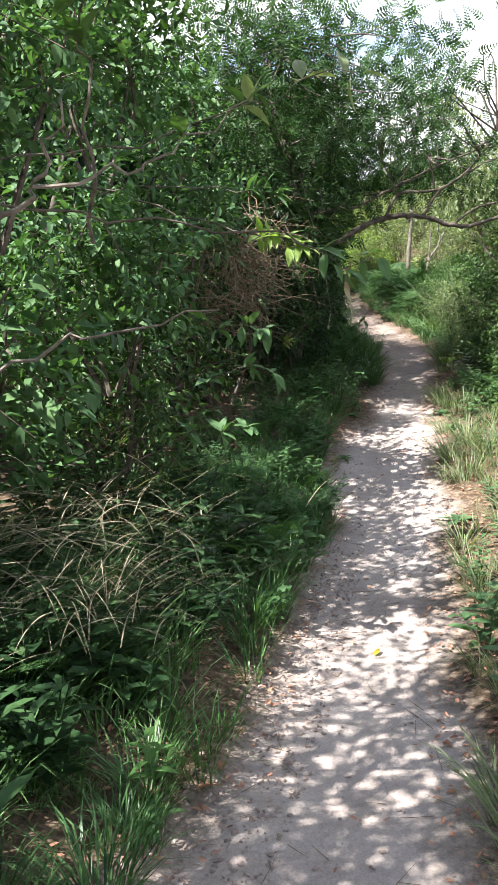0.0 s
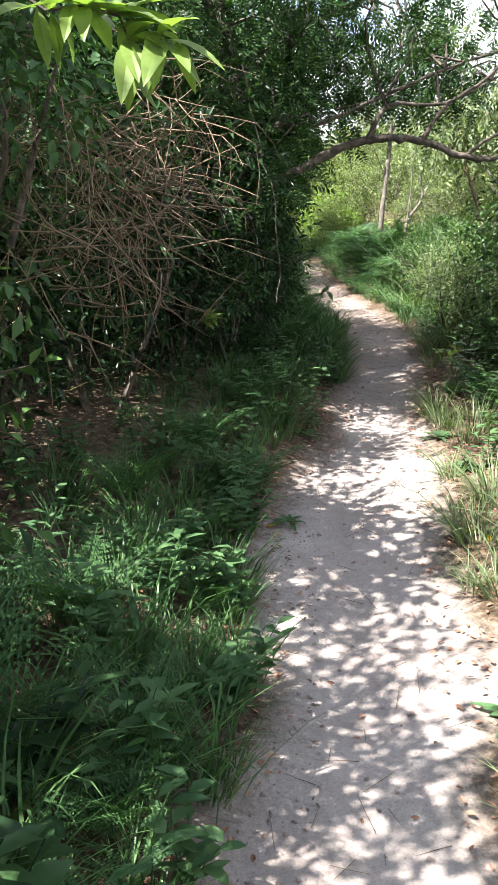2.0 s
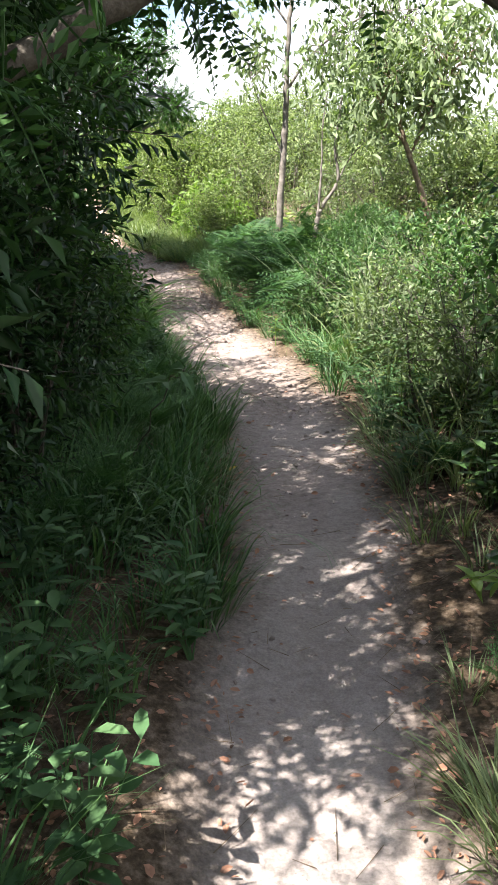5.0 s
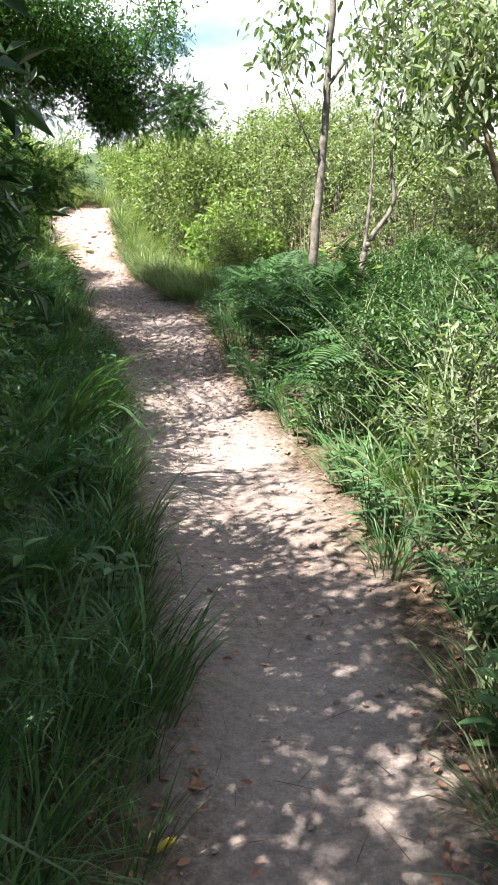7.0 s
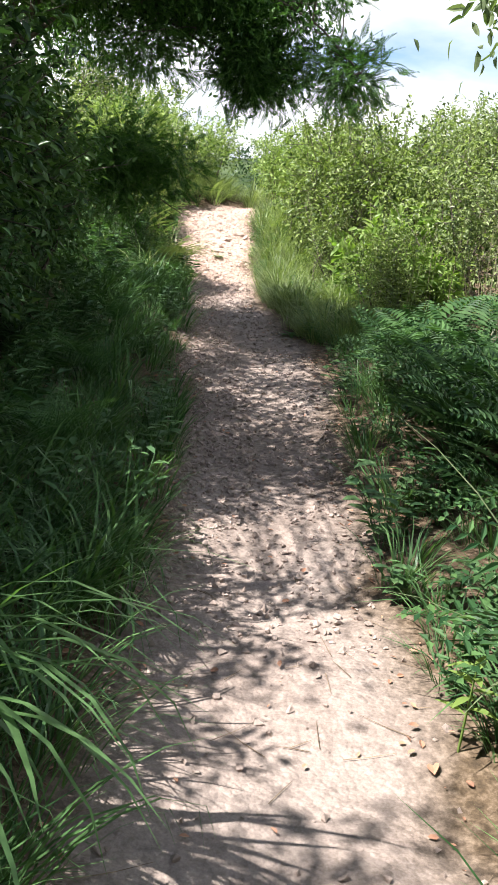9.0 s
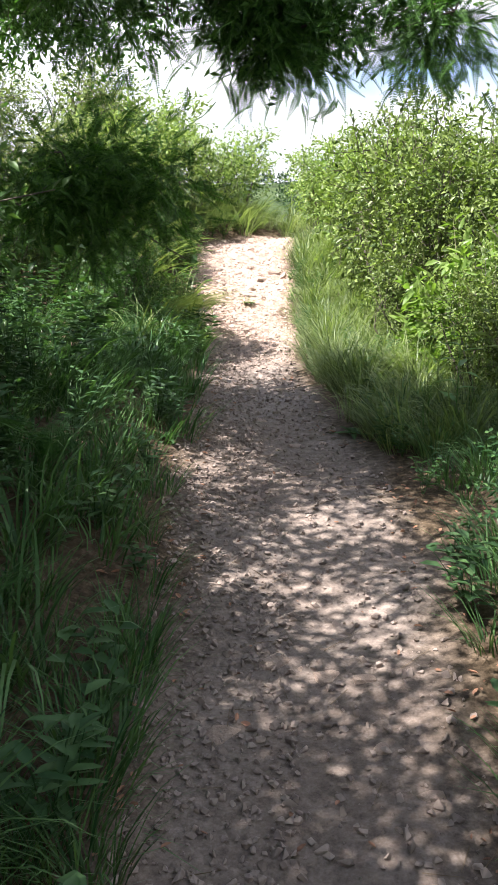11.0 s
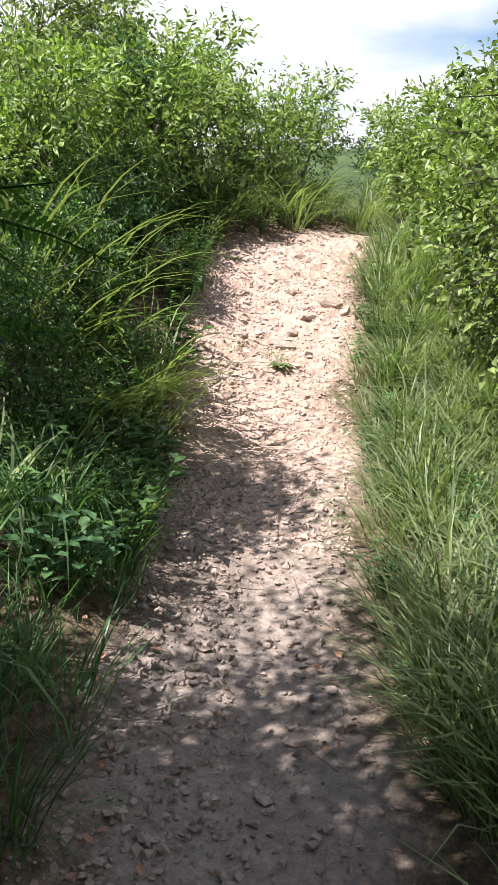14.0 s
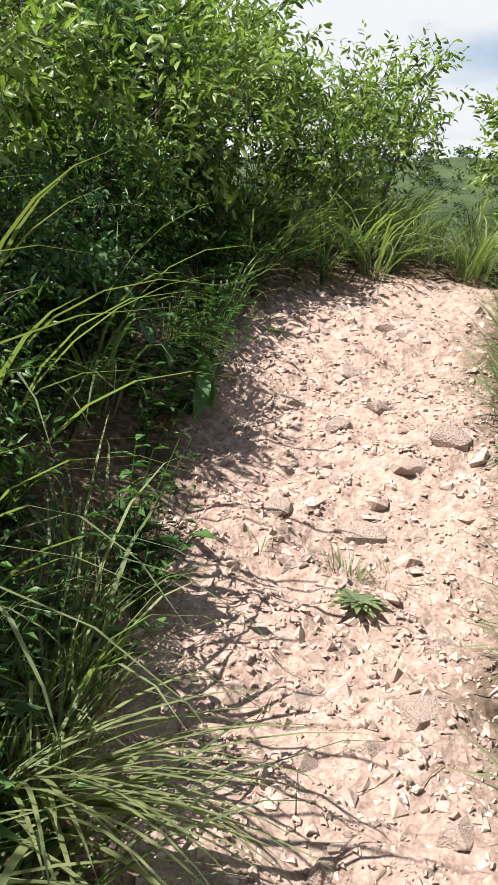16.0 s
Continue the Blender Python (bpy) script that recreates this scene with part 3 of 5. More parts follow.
def clusters_in(centre, radii, k, floor=None):
    d = ball(k) * (rng.uniform(size=k) ** 0.45)[:, None]
    c = np.asarray(centre) + d * np.asarray(radii)
    if floor is not None:
        c[:, 2] = np.maximum(c[:, 2], floor + rng.uniform(0, 0.3, k))
    return c


def twigs_to(clusters, sources, r0=0.012):
    """Crooked twigs from the nearest bough to each cluster of leaves."""
    sh = Shape()
    src = np.concatenate([curve_pts(c, 20)[5:] for c, _, _ in sources])
    for c in clusters:
        near = src[np.argmin(np.linalg.norm(src - c, axis=1) + rng.uniform(0, 0.5, len(src)))]
        mid = (near + c) / 2 + rng.normal(size=3) * 0.1 + np.array([0, 0, 0.06])
        add_tube(sh, curve_pts([near, mid, c], 6), np.linspace(r0, r0 * 0.3, 6), 4)
    return sh


def feather_crown(clusters, each, spread, fronds, scale=(0.7, 1.1), hang=0.2):
    sh = Shape()
    for c in clusters:
        for _ in range(each):
            o = rng.normal(size=3) * spread
            go = unit(o / max(np.linalg.norm(o), 1e-6) + rng.normal(size=3) * 0.5 + np.array([0, 0, -hang]))
            sh.merge_along(fronds[rng.integers(len(fronds))], c + o, go, rng.normal(size=3) * 0.8 + np.array([0, 0, 0.8]), rng.uniform(*scale))
    return sh


def leaf_crown(clusters, per, spread, leaf, width, hang=0.3, rich=False):
    """Leaves in clumps round the given places."""
    sh = Shape()
    k = len(clusters) * per
    P = np.repeat(clusters, per, 0) + rng.normal(size=(k, 3)) * spread
    D = unit(ball(k) + np.array([0, 0, -hang]))
    s = rng.uniform(0.65, 1.15, k)
    return add_leaves(sh, P, D, ball(k) + np.array([0, 0, 0.7]), leaf * s, width * s, 0.2, 0.25, rich)


SMALL_FROND = [frond_shape(0.22, 8, 0.058, 0.024, d, l) for d, l in ((0.5, 0.4), (0.8, 0.2), (0.4, -0.1))]
LONG_FROND = [frond_shape(0.2, 18, 0.036, 0.0115, d, l, 0, 0.06) for d, l in ((0.3, 0.2), (0.45, 0.1))]

# the tree whose bough bends over the path
BOUGHS = [([(-0.35, 9.9, 0.0), (-0.1, 9.8, 0.7), (0.35, 9.6, 1.25), (0.6, 9.6, 1.6), (0.5, 9.8, 2.4), (0.3, 10.0, 3.4)], 0.09, 0.03),
          ([(0.45, 9.55, 1.35), (0.95, 9.5, 1.58), (1.28, 9.5, 1.74), (1.55, 9.5, 1.79), (1.84, 9.5, 1.77), (2.16, 9.5, 1.66), (2.47, 9.5, 1.665), (2.9, 9.55, 1.80), (3.5, 9.6, 1.85)], 0.038, 0.014),
          ([(0.5, 9.6, 1.7), (0.8, 9.6, 1.90), (1.12, 9.6, 1.91), (1.55, 9.7, 2.08), (2.1, 9.8, 2.3), (2.7, 10.0, 2.5)], 0.024, 0.008),
          ([(1.45, 9.5, 1.78), (1.62, 9.6, 2.02), (2.06, 9.7, 2.05), (2.6, 9.9, 2.3)], 0.02, 0.007),
          ([(1.84, 9.5, 1.77), (2.0, 9.45, 2.0), (2.3, 9.4, 2.2), (2.6, 9.2, 2.6)], 0.018, 0.006),
          ([(2.16, 9.5, 1.67), (2.4, 9.45, 1.82), (2.8, 9.3, 1.9), (3.3, 9.1, 2.1)], 0.014, 0.005),
          ([(0.5, 9.8, 2.2), (1.0, 10.2, 2.6), (1.5, 10.6, 2.9), (2.2, 11.0, 3.2)], 0.03, 0.01),
          ([(0.4, 9.9, 2.6), (0.2, 9.3, 3.1), (0.4, 8.8, 3.4)], 0.025, 0.008)]
_c = np.concatenate([clusters_in((1.0, 9.7, 2.95), (1.75, 1.8, 0.95), 84, 1.95), clusters_in((0.55, 9.25, 1.75), (0.5, 0.25, 0.4), 16), clusters_in((0.6, 8.4, 3.2), (1.2, 1.4, 0.5), 26), clusters_in((3.0, 9.4, 2.15), (0.6, 0.7, 0.35), 12, 1.8), clusters_in((1.7, 10.4, 2.35), (1.2, 0.6, 0.25), 30), clusters_in((0.7, 10.3, 2.05), (0.5, 0.4, 0.4), 16)])
make_tree("tree", "low spreading tree, its crooked grey bough arching across the path", BOUGHS, BARK, twigs_to(_c, BOUGHS), feather_crown(_c, 24, 0.17, SMALL_FROND, (0.85, 1.25)), SHADED_FEATHER_LEAF, "fine feathery green crown")

# the mimosa-like tree that hangs over the path further on
BOUGHS = [([(-0.9, 19.3, 0.85), (-0.8, 19.3, 1.6), (-0.55, 19.35, 2.3), (-0.2, 19.4, 3.0), (0.2, 19.4, 3.6)], 0.07, 0.03),
          ([(-0.4, 19.4, 2.6), (0.3, 19.2, 3.05), (1.0, 19.1, 3.1), (1.7, 19.0, 2.9), (2.15, 19.0, 2.55)], 0.018, 0.005),
          ([(-0.3, 19.4, 2.8), (0.1, 18.4, 3.2), (0.6, 17.4, 3.3), (0.9, 16.6, 3.2)], 0.016, 0.005),
          ([(-0.2, 19.4, 3.0), (0.2, 20.3, 3.3), (0.6, 21.0, 3.3)], 0.016, 0.005),
          ([(-0.7, 19.3, 1.9), (-0.1, 20.0, 2.0), (0.4, 20.4, 1.75), (0.75, 20.6, 1.55)], 0.012, 0.004),
          ([(0.3, 19.2, 3.05), (0.95, 19.3, 2.75), (1.42, 19.2, 2.5)], 0.014, 0.005)]
_c = np.concatenate([clusters_in((1.0, 19.1, 3.05), (1.2, 0.7, 0.4), 26, 2.78), clusters_in((1.46, 19.2, 2.53), (0.28, 0.2, 0.13), 18), clusters_in((0.34, 19.95, 1.86), (0.45, 0.45, 0.3), 36), clusters_in((2.12, 19.0, 2.55), (0.16, 0.2, 0.14), 10), clusters_in((0.6, 19.0, 2.6), (0.3, 0.3, 0.15), 8)])
# _d: extra high leaf clumps, added to shade the path, verge and fronds
_d = np.concatenate([clusters_in((0.1, 17.1, 3.4), (0.9, 1.4, 0.5), 46), clusters_in((0.4, 18.6, 3.5), (0.5, 0.8, 0.3), 26), clusters_in((-0.2, 19.1, 3.4), (0.85, 1.1, 0.4), 30), clusters_in((0.1, 20.4, 3.2), (0.9, 0.8, 0.5), 24), clusters_in((0.9, 18.5, 3.5), (1.0, 0.9, 0.35), 34), clusters_in((0.9, 19.3, 3.15), (0.9, 0.5, 0.2), 26), clusters_in((1.0, 19.1, 2.98), (1.0, 0.5, 0.14), 34)])
MIMOSA = make_tree("tree", "feathery mimosa-like tree with drooping fronds above the path", BOUGHS, BARK, twigs_to(np.concatenate([_c, _d]), BOUGHS, 0.007), feather_crown(_c, 40, 0.105, LONG_FROND, (0.6, 1.0), 0.4), FEATHER_LEAF, "drooping fronds with many small leaflets")
# the added shade clumps, with leaves backing the upper fronds
part("crown", Shape().merge(leaf_crown(np.concatenate([_d, _c[:46] + np.array([0, 0, 0.12])]), 150, 0.12, 0.055, 0.022), -np.asarray(BOUGHS[0][0][0])), FEATHER_LEAF, MIMOSA)

# added tree between them, left of the path, its high crown placed for shade
BOUGHS = [([(-0.3, 14.2, 0.4), (-0.2, 14.2, 1.4), (0.0, 14.1, 2.3), (0.3, 14.0, 3.2)], 0.06, 0.015), ([(0.0, 14.1, 2.3), (0.3, 14.3, 2.8), (0.7, 14.4, 3.1)], 0.012, 0.004), ([(0.0, 14.1, 2.3), (0.2, 13.2, 2.9), (0.3, 12.4, 3.2)], 0.012, 0.004)]
_c = np.concatenate([clusters_in((0.1, 14.0, 3.2), (0.8, 2.0, 0.6), 6), clusters_in((1.1, 15.4, 3.45), (0.7, 1.2, 0.3), 24, 3.15), clusters_in((0.5, 11.2, 3.2), (0.6, 0.8, 0.35), 14), clusters_in((0.0, 16.0, 3.3), (0.6, 0.8, 0.3), 30)])
make_tree("tree", "small leafy tree added to shade the path", BOUGHS, BARK, twigs_to(_c, BOUGHS, 0.006), leaf_crown(_c, 190, 0.15, 0.07, 0.03), FEATHER_LEAF)

# another added tree, crown mostly out of view; last clump casts one blob shadow
BOUGHS = [([(-1.5, 17.6, 0.6), (-1.4, 17.6, 1.6), (-1.1, 17.7, 2.6), (-0.7, 17.8, 3.4)], 0.05, 0.02), ([(-1.1, 17.7, 2.6), (-0.6, 18.4, 3.2), (-0.1, 19.0, 3.5)], 0.018, 0.005), ([(-1.1, 17.7, 2.6), (-0.7, 17.0, 3.1), (-0.2, 16.4, 3.4)], 0.018, 0.005)]
_c = np.concatenate([clusters_in((-0.35, 17.9, 3.6), (0.9, 1.5, 0.5), 16), clusters_in((-0.95, 19.5, 3.3), (0.8, 1.2, 0.5), 18), clusters_in((-0.4, 19.6, 3.6), (0.8, 0.6, 0.3), 14), clusters_in((-0.70, 21.55, 3.4), (0.12, 0.34, 0.2), 14)])
make_tree("tree", "small leafy tree added to shade the path", BOUGHS, BARK, twigs_to(_c, BOUGHS, 0.006), leaf_crown(_c, 130, 0.18, 0.085, 0.04), SHRUB_LEAF)

# added tree whose crown dapples the path and darkens the thicket face
BOUGHS = [([(-1.6, 6.1, 0.1), (-1.5, 6.1, 1.2), (-1.2, 6.2, 2.2), (-0.9, 6.2, 3.0)], 0.045, 0.018), ([(-1.2, 6.2, 2.2), (-0.8, 6.9, 2.8), (-0.5, 7.4, 3.1)], 0.014, 0.004), ([(-1.2, 6.2, 2.2), (-0.8, 5.5, 2.8), (-0.5, 5.0, 3.1)], 0.014, 0.004)]
_c = np.concatenate([clusters_in((-0.8, 6.0, 3.15), (0.6, 1.2, 0.4), 8), clusters_in((-1.6, 6.2, 3.3), (0.5, 1.1, 0.5), 12)])
make_tree("tree", "small leafy tree added in the thicket for its shade", BOUGHS, BARK, twigs_to(_c, BOUGHS, 0.005), leaf_crown(_c, 110, 0.17, 0.09, 0.04), SHRUB_LEAF)

# a leafy tree beside the start of the path, added above view for its shade
BOUGHS = [([(-1.7, 1.2, 0.2), (-1.65, 1.2, 1.0), (-1.6, 1.3, 1.7), (-1.55, 1.35, 2.3)], 0.035, 0.012), ([(-1.58, 1.33, 2.0), (-1.2, 1.9, 2.7), (-0.7, 2.6, 3.0)], 0.007, 0.003), ([(-1.58, 1.33, 2.0), (-1.3, 0.6, 2.7), (-0.8, 0.2, 3.1)], 0.007, 0.003)]
_c = np.concatenate([clusters_in((-0.95, 1.5, 3.05), (0.8, 1.6, 0.45), 46, 2.75), clusters_in((-1.9, 1.0, 3.0), (0.5, 0.9, 0.35), 18), clusters_in((-1.15, 4.2, 3.1), (0.3, 0.75, 0.3), 10)])
make_tree("tree", "small leafy tree added to shade the start of the path", BOUGHS, BARK, twigs_to(_c, BOUGHS, 0.005), leaf_crown(_c, 130, 0.16, 0.085, 0.038), SHRUB_LEAF)

# slender trees in the clearing
BOUGHS = [([(3.12, 18.25, 0.35), (3.23, 18.25, 1.3), (3.30, 18.25, 1.9), (3.36, 18.25, 2.6), (3.42, 18.25, 3.35), (3.6, 18.3, 4.4)], 0.05, 0.022),
          ([(3.36, 18.25, 2.6), (3.7, 18.1, 3.0), (4.2, 17.8, 3.3), (4.7, 17.5, 3.3)], 0.018, 0.005), ([(3.42, 18.25, 3.3), (3.1, 18.3, 3.7), (2.7, 18.3, 3.8)], 0.014, 0.004),
          ([(3.5, 18.25, 3.7), (3.9, 18.2, 4.0), (4.6, 18.0, 4.1)], 0.014, 0.004), ([(3.28, 18.25, 1.9), (3.05, 18.2, 2.4), (2.9, 18.1, 2.75)], 0.01, 0.003)]
_c = np.concatenate([clusters_in((4.3, 17.8, 2.95), (0.85, 0.5, 0.6), 50), clusters_in((3.9, 18.1, 4.0), (0.8, 0.5, 0.4), 20), clusters_in((2.9, 18.2, 2.75), (0.2, 0.2, 0.2), 4), clusters_in((3.1, 18.2, 3.3), (0.3, 0.2, 0.4), 6)])
make_tree("tree", "slender pale-barked sapling with sparse hanging leaves", BOUGHS, PALE_BARK, twigs_to(_c, BOUGHS, 0.006), leaf_crown(_c, 32, 0.16, 0.11, 0.04, 1.0, True), PALE_LEAF)
BOUGHS = [([(3.15, 16.5, 0.25), (3.25, 16.5, 1.0), (3.33, 16.5, 1.25), (3.5, 16.5, 1.5), (3.48, 16.5, 1.8), (3.56, 16.5, 2.3)], 0.028, 0.01), ([(3.27, 16.5, 1.1), (3.34, 16.55, 1.6), (3.38, 16.6, 2.1)], 0.016, 0.006),
          ([(3.5, 16.5, 1.5), (3.62, 16.5, 1.7), (3.8, 16.4, 1.9)], 0.01, 0.003)]
_c = np.concatenate([clusters_in((3.5, 16.5, 2.15), (0.35, 0.3, 0.35), 14)])
make_tree("tree", "thin crooked sapling with a sharply bent stem", BOUGHS, PALE_BARK, twigs_to(_c, BOUGHS, 0.005), leaf_crown(_c, 16, 0.1, 0.09, 0.03, 0.9, True), PALE_LEAF)
BOUGHS = [([(4.4, 16.0, 0.25), (4.3, 16.0, 1.0), (4.12, 16.0, 1.6), (4.0, 16.0, 1.95), (3.9, 16.0, 2.4)], 0.04, 0.015), ([(4.1, 16.0, 1.7), (4.3, 16.0, 2.1), (4.5, 16.0, 2.5)], 0.02, 0.006), ([(4.05, 16.0, 1.8), (3.85, 16.0, 2.0), (3.75, 15.9, 2.2)], 0.012, 0.004)]
_c = np.concatenate([clusters_in((4.15, 16.0, 2.35), (0.8, 0.5, 0.55), 60), clusters_in((4.8, 16.3, 2.9), (0.5, 0.5, 0.4), 12)])
make_tree("tree", "small leaning tree with reddish bark in the sun", BOUGHS, TWIG, twigs_to(_c, BOUGHS, 0.006), leaf_crown(_c, 32, 0.15, 0.11, 0.042, 0.8, True), PALE_LEAF)

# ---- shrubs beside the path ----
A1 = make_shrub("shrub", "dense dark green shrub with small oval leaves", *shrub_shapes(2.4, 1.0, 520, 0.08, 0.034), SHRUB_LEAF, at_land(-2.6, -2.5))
A2 = make_shrub("shrub", "tangled dark green shrub with narrow glossy leaves, darkened for thicket shade", *shrub_shapes(2.7, 1.05, 680, 0.10, 0.034), DARK_LEAF, at_land(-3.0, 0.2))
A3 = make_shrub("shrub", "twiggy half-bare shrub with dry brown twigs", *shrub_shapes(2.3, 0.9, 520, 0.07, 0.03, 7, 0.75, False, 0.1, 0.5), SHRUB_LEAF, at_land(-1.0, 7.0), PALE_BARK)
A4 = make_shrub("shrub", "yellow-green shrub with broad leaves, coloured as sunlit", *shrub_shapes(2.0, 0.9, 560, 0.08, 0.032), SUNNY_LEAF, at_land(6.2, 24.0))
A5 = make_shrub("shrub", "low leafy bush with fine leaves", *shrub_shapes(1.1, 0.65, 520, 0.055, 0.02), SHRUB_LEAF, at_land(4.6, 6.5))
A6 = make_shrub("shrub", "olive bush with small yellowing leaves, coloured as sunlit", *shrub_shapes(2.1, 0.9, 560, 0.065, 0.027), SUNNY_LEAF, at_land(5.4, 27.0))
A7 = make_shrub("shrub", "broad-leaved green climber draped over the shrubs", *shrub_shapes(1.5, 0.75, 210, 0.085, 0.042, 8, 0.9, True), WEED_LEAF, at_land(-2.2, 2.0))
A8 = make_shrub("shrub", "bright glossy yellow-green bush with upright leaves", *shrub_shapes(1.05, 0.5, 150, 0.12, 0.04, 10, 0.4, True), YOUNG_LEAF, at_land(2.75, 21.4))
A9 = make_shrub("shrub", "sparse pale bush in the clearing", *shrub_shapes(1.0, 0.6, 330, 0.06, 0.022, 8, 0.6, False, 0.03, 0.2), PALE_LEAF, at_land(3.6, 13.0))

A10 = make_shrub("shrub", "tangled bush with pale dry and green leaves", *shrub_shapes(1.9, 0.9, 420, 0.075, 0.028, 8, 0.5, False, 0.05, 0.25), PALE_LEAF, at_land(6.8, 21.0), PALE_BARK)

A11 = make_shrub("shrub", "yellow-green bush with pointed leaves on upright shoots, coloured as sunlit", *shrub_shapes(1.8, 0.8, 430, 0.085, 0.028, 8, 0.45, True), CREST_LEAF, at_land(3.6, 27.5))

A12 = make_shrub("shrub", "dense olive-green bush with small dark and orange-tinged leaves", *shrub_shapes(1.9, 0.85, 720, 0.06, 0.03, 8, 0.6), OLIVE_LEAF, at_land(4.6, 26.0))
A13 = make_shrub("shrub", "dense dark hedge shrub leafy down to the ground", *shrub_shapes(1.6, 0.6, 900, 0.056, 0.027, 8, 0.85), HEDGE_LEAF, at_land(-2.4, 11.0))

r = random.Random(3)
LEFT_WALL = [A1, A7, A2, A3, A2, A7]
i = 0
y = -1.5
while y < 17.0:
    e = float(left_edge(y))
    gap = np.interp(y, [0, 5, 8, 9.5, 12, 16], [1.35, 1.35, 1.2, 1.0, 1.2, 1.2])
    # from y 6.5 on, dark-leaved A2 carries the deep shade of the thicket
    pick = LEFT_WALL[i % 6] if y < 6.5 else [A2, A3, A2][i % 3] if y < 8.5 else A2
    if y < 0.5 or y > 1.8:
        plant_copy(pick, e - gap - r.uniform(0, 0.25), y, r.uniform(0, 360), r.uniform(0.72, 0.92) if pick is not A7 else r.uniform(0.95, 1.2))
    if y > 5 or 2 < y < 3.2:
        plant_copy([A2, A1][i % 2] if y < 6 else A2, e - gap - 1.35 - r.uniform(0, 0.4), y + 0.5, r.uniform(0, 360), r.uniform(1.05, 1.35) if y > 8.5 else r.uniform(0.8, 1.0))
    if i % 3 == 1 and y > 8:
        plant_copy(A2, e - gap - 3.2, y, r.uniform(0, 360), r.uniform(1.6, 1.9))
    y += r.uniform(0.95, 1.2)
    i += 1
# the dense face of the thicket along the shaded bank
for x, y, s in ((0.05, 9.2, 0.85), (0.45, 9.9, 0.9), (0.7, 10.8, 0.85), (0.85, 11.7, 0.75), (0.85, 12.6, 0.65), (0.65, 13.5, 0.65), (0.45, 14.4, 0.8), (0.3, 15.3, 1.05), (0.2, 16.2, 1.1), (0.15, 17.1, 1.1), (0.0, 18.0, 1.0), (-0.3, 18.9, 0.9)):
    # up to y 11.5 A2's dark leaf colour gives the shade
    plant_copy(A13 if y > 11.5 else A2, x, y, r.uniform(0, 360), s * r.uniform(0.92, 1.08) * (1.0 if y > 11.5 else 0.62))
for x, y, s in ((-0.25, 14.0, 0.85), (-0.4, 15.6, 1.05), (-0.5, 17.0, 1.1), (0.1, 12.0, 0.85), (-0.2, 10.4, 1.0), (0.0, 13.0, 0.8)):
    plant_copy([A2, A1][int(y) % 2], x, y, r.uniform(0, 360), s)
for x, y, z, s in ((1.0, 12.9, 0.35, 0.42), (0.65, 14.6, 0.5, 0.4), (0.5, 16.1, 0.4, 0.4), (0.4, 17.5, 0.5, 0.4), (0.75, 11.0, 0.3, 0.42), (0.45, 9.4, 0.35, 0.45)):
    plant_copy(A7, x, y, r.uniform(0, 360), s, "broad-leaved climber on the shaded hedge", z)
# climbers and higher leaves on the face of the thicket
for x, y, z, s in ((-0.75, 4.6, 0.9, 0.8), (-0.5, 6.4, 1.3, 0.8), (-0.4, 8.2, 0.8, 0.7), (-1.0, 3.4, 1.6, 0.8), (0.05, 9.4, 0.5, 0.6), (-0.9, 5.6, 2.0, 0.9), (-0.6, 7.4, 2.0, 0.8)):
    plant_copy(A7, x, y, r.uniform(0, 360), s, "broad-leaved climber hanging on the thicket", z)
y = 1.5
while y < 14:
    e = float(right_edge(y))
    small = i % 3 != 1
    plant_copy([A5, A1, A9][i % 3], e + (1.0 if small else 1.6) + r.uniform(0, 0.3), y, r.uniform(0, 360), r.uniform(0.8, 1.05) if small else r.uniform(0.55, 0.75))
    plant_copy([A1, A6][i % 2], e + 3.0 + r.uniform(0, 0.8), y, r.uniform(0, 360), r.uniform(0.65, 0.95))
    y += r.uniform(0.8, 1.2)
    i += 1
# the dark bush that leans in opposite the arching bough
for x, y, s in ((3.0, 9.6, 0.85), (2.75, 8.4, 0.62), (3.3, 10.8, 0.8)):
    plant_copy(A1, x, y, r.uniform(0, 360), s)
for x, y, s in ((2.75, 11.6, 0.75), (3.2, 12.3, 0.85), (3.1, 13.2, 0.8), (3.8, 12.7, 1.0), (4.2, 13.8, 1.0), (2.95, 10.6, 0.7), (4.5, 12.0, 1.1)):
    plant_copy([A9, A5][int(y * 10) % 2], x, y, r.uniform(0, 360), s)
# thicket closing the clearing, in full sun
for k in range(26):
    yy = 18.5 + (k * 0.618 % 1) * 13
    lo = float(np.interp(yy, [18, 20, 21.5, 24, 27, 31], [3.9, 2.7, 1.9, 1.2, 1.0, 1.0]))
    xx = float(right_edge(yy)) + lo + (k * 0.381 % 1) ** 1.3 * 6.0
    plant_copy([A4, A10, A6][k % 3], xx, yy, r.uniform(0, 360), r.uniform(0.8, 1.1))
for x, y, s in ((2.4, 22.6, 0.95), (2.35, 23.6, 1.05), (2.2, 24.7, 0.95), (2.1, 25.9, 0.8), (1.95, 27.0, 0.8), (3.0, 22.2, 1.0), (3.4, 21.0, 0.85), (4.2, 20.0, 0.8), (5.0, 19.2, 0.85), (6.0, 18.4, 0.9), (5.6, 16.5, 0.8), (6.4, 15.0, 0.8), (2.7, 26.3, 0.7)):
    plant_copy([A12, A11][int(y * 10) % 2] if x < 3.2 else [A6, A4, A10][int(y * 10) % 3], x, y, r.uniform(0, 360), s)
for x, y, s in ((2.95, 20.5, 0.7), (2.55, 21.0, 0.55)):
    plant_copy(A8, x, y, r.uniform(0, 360), s)
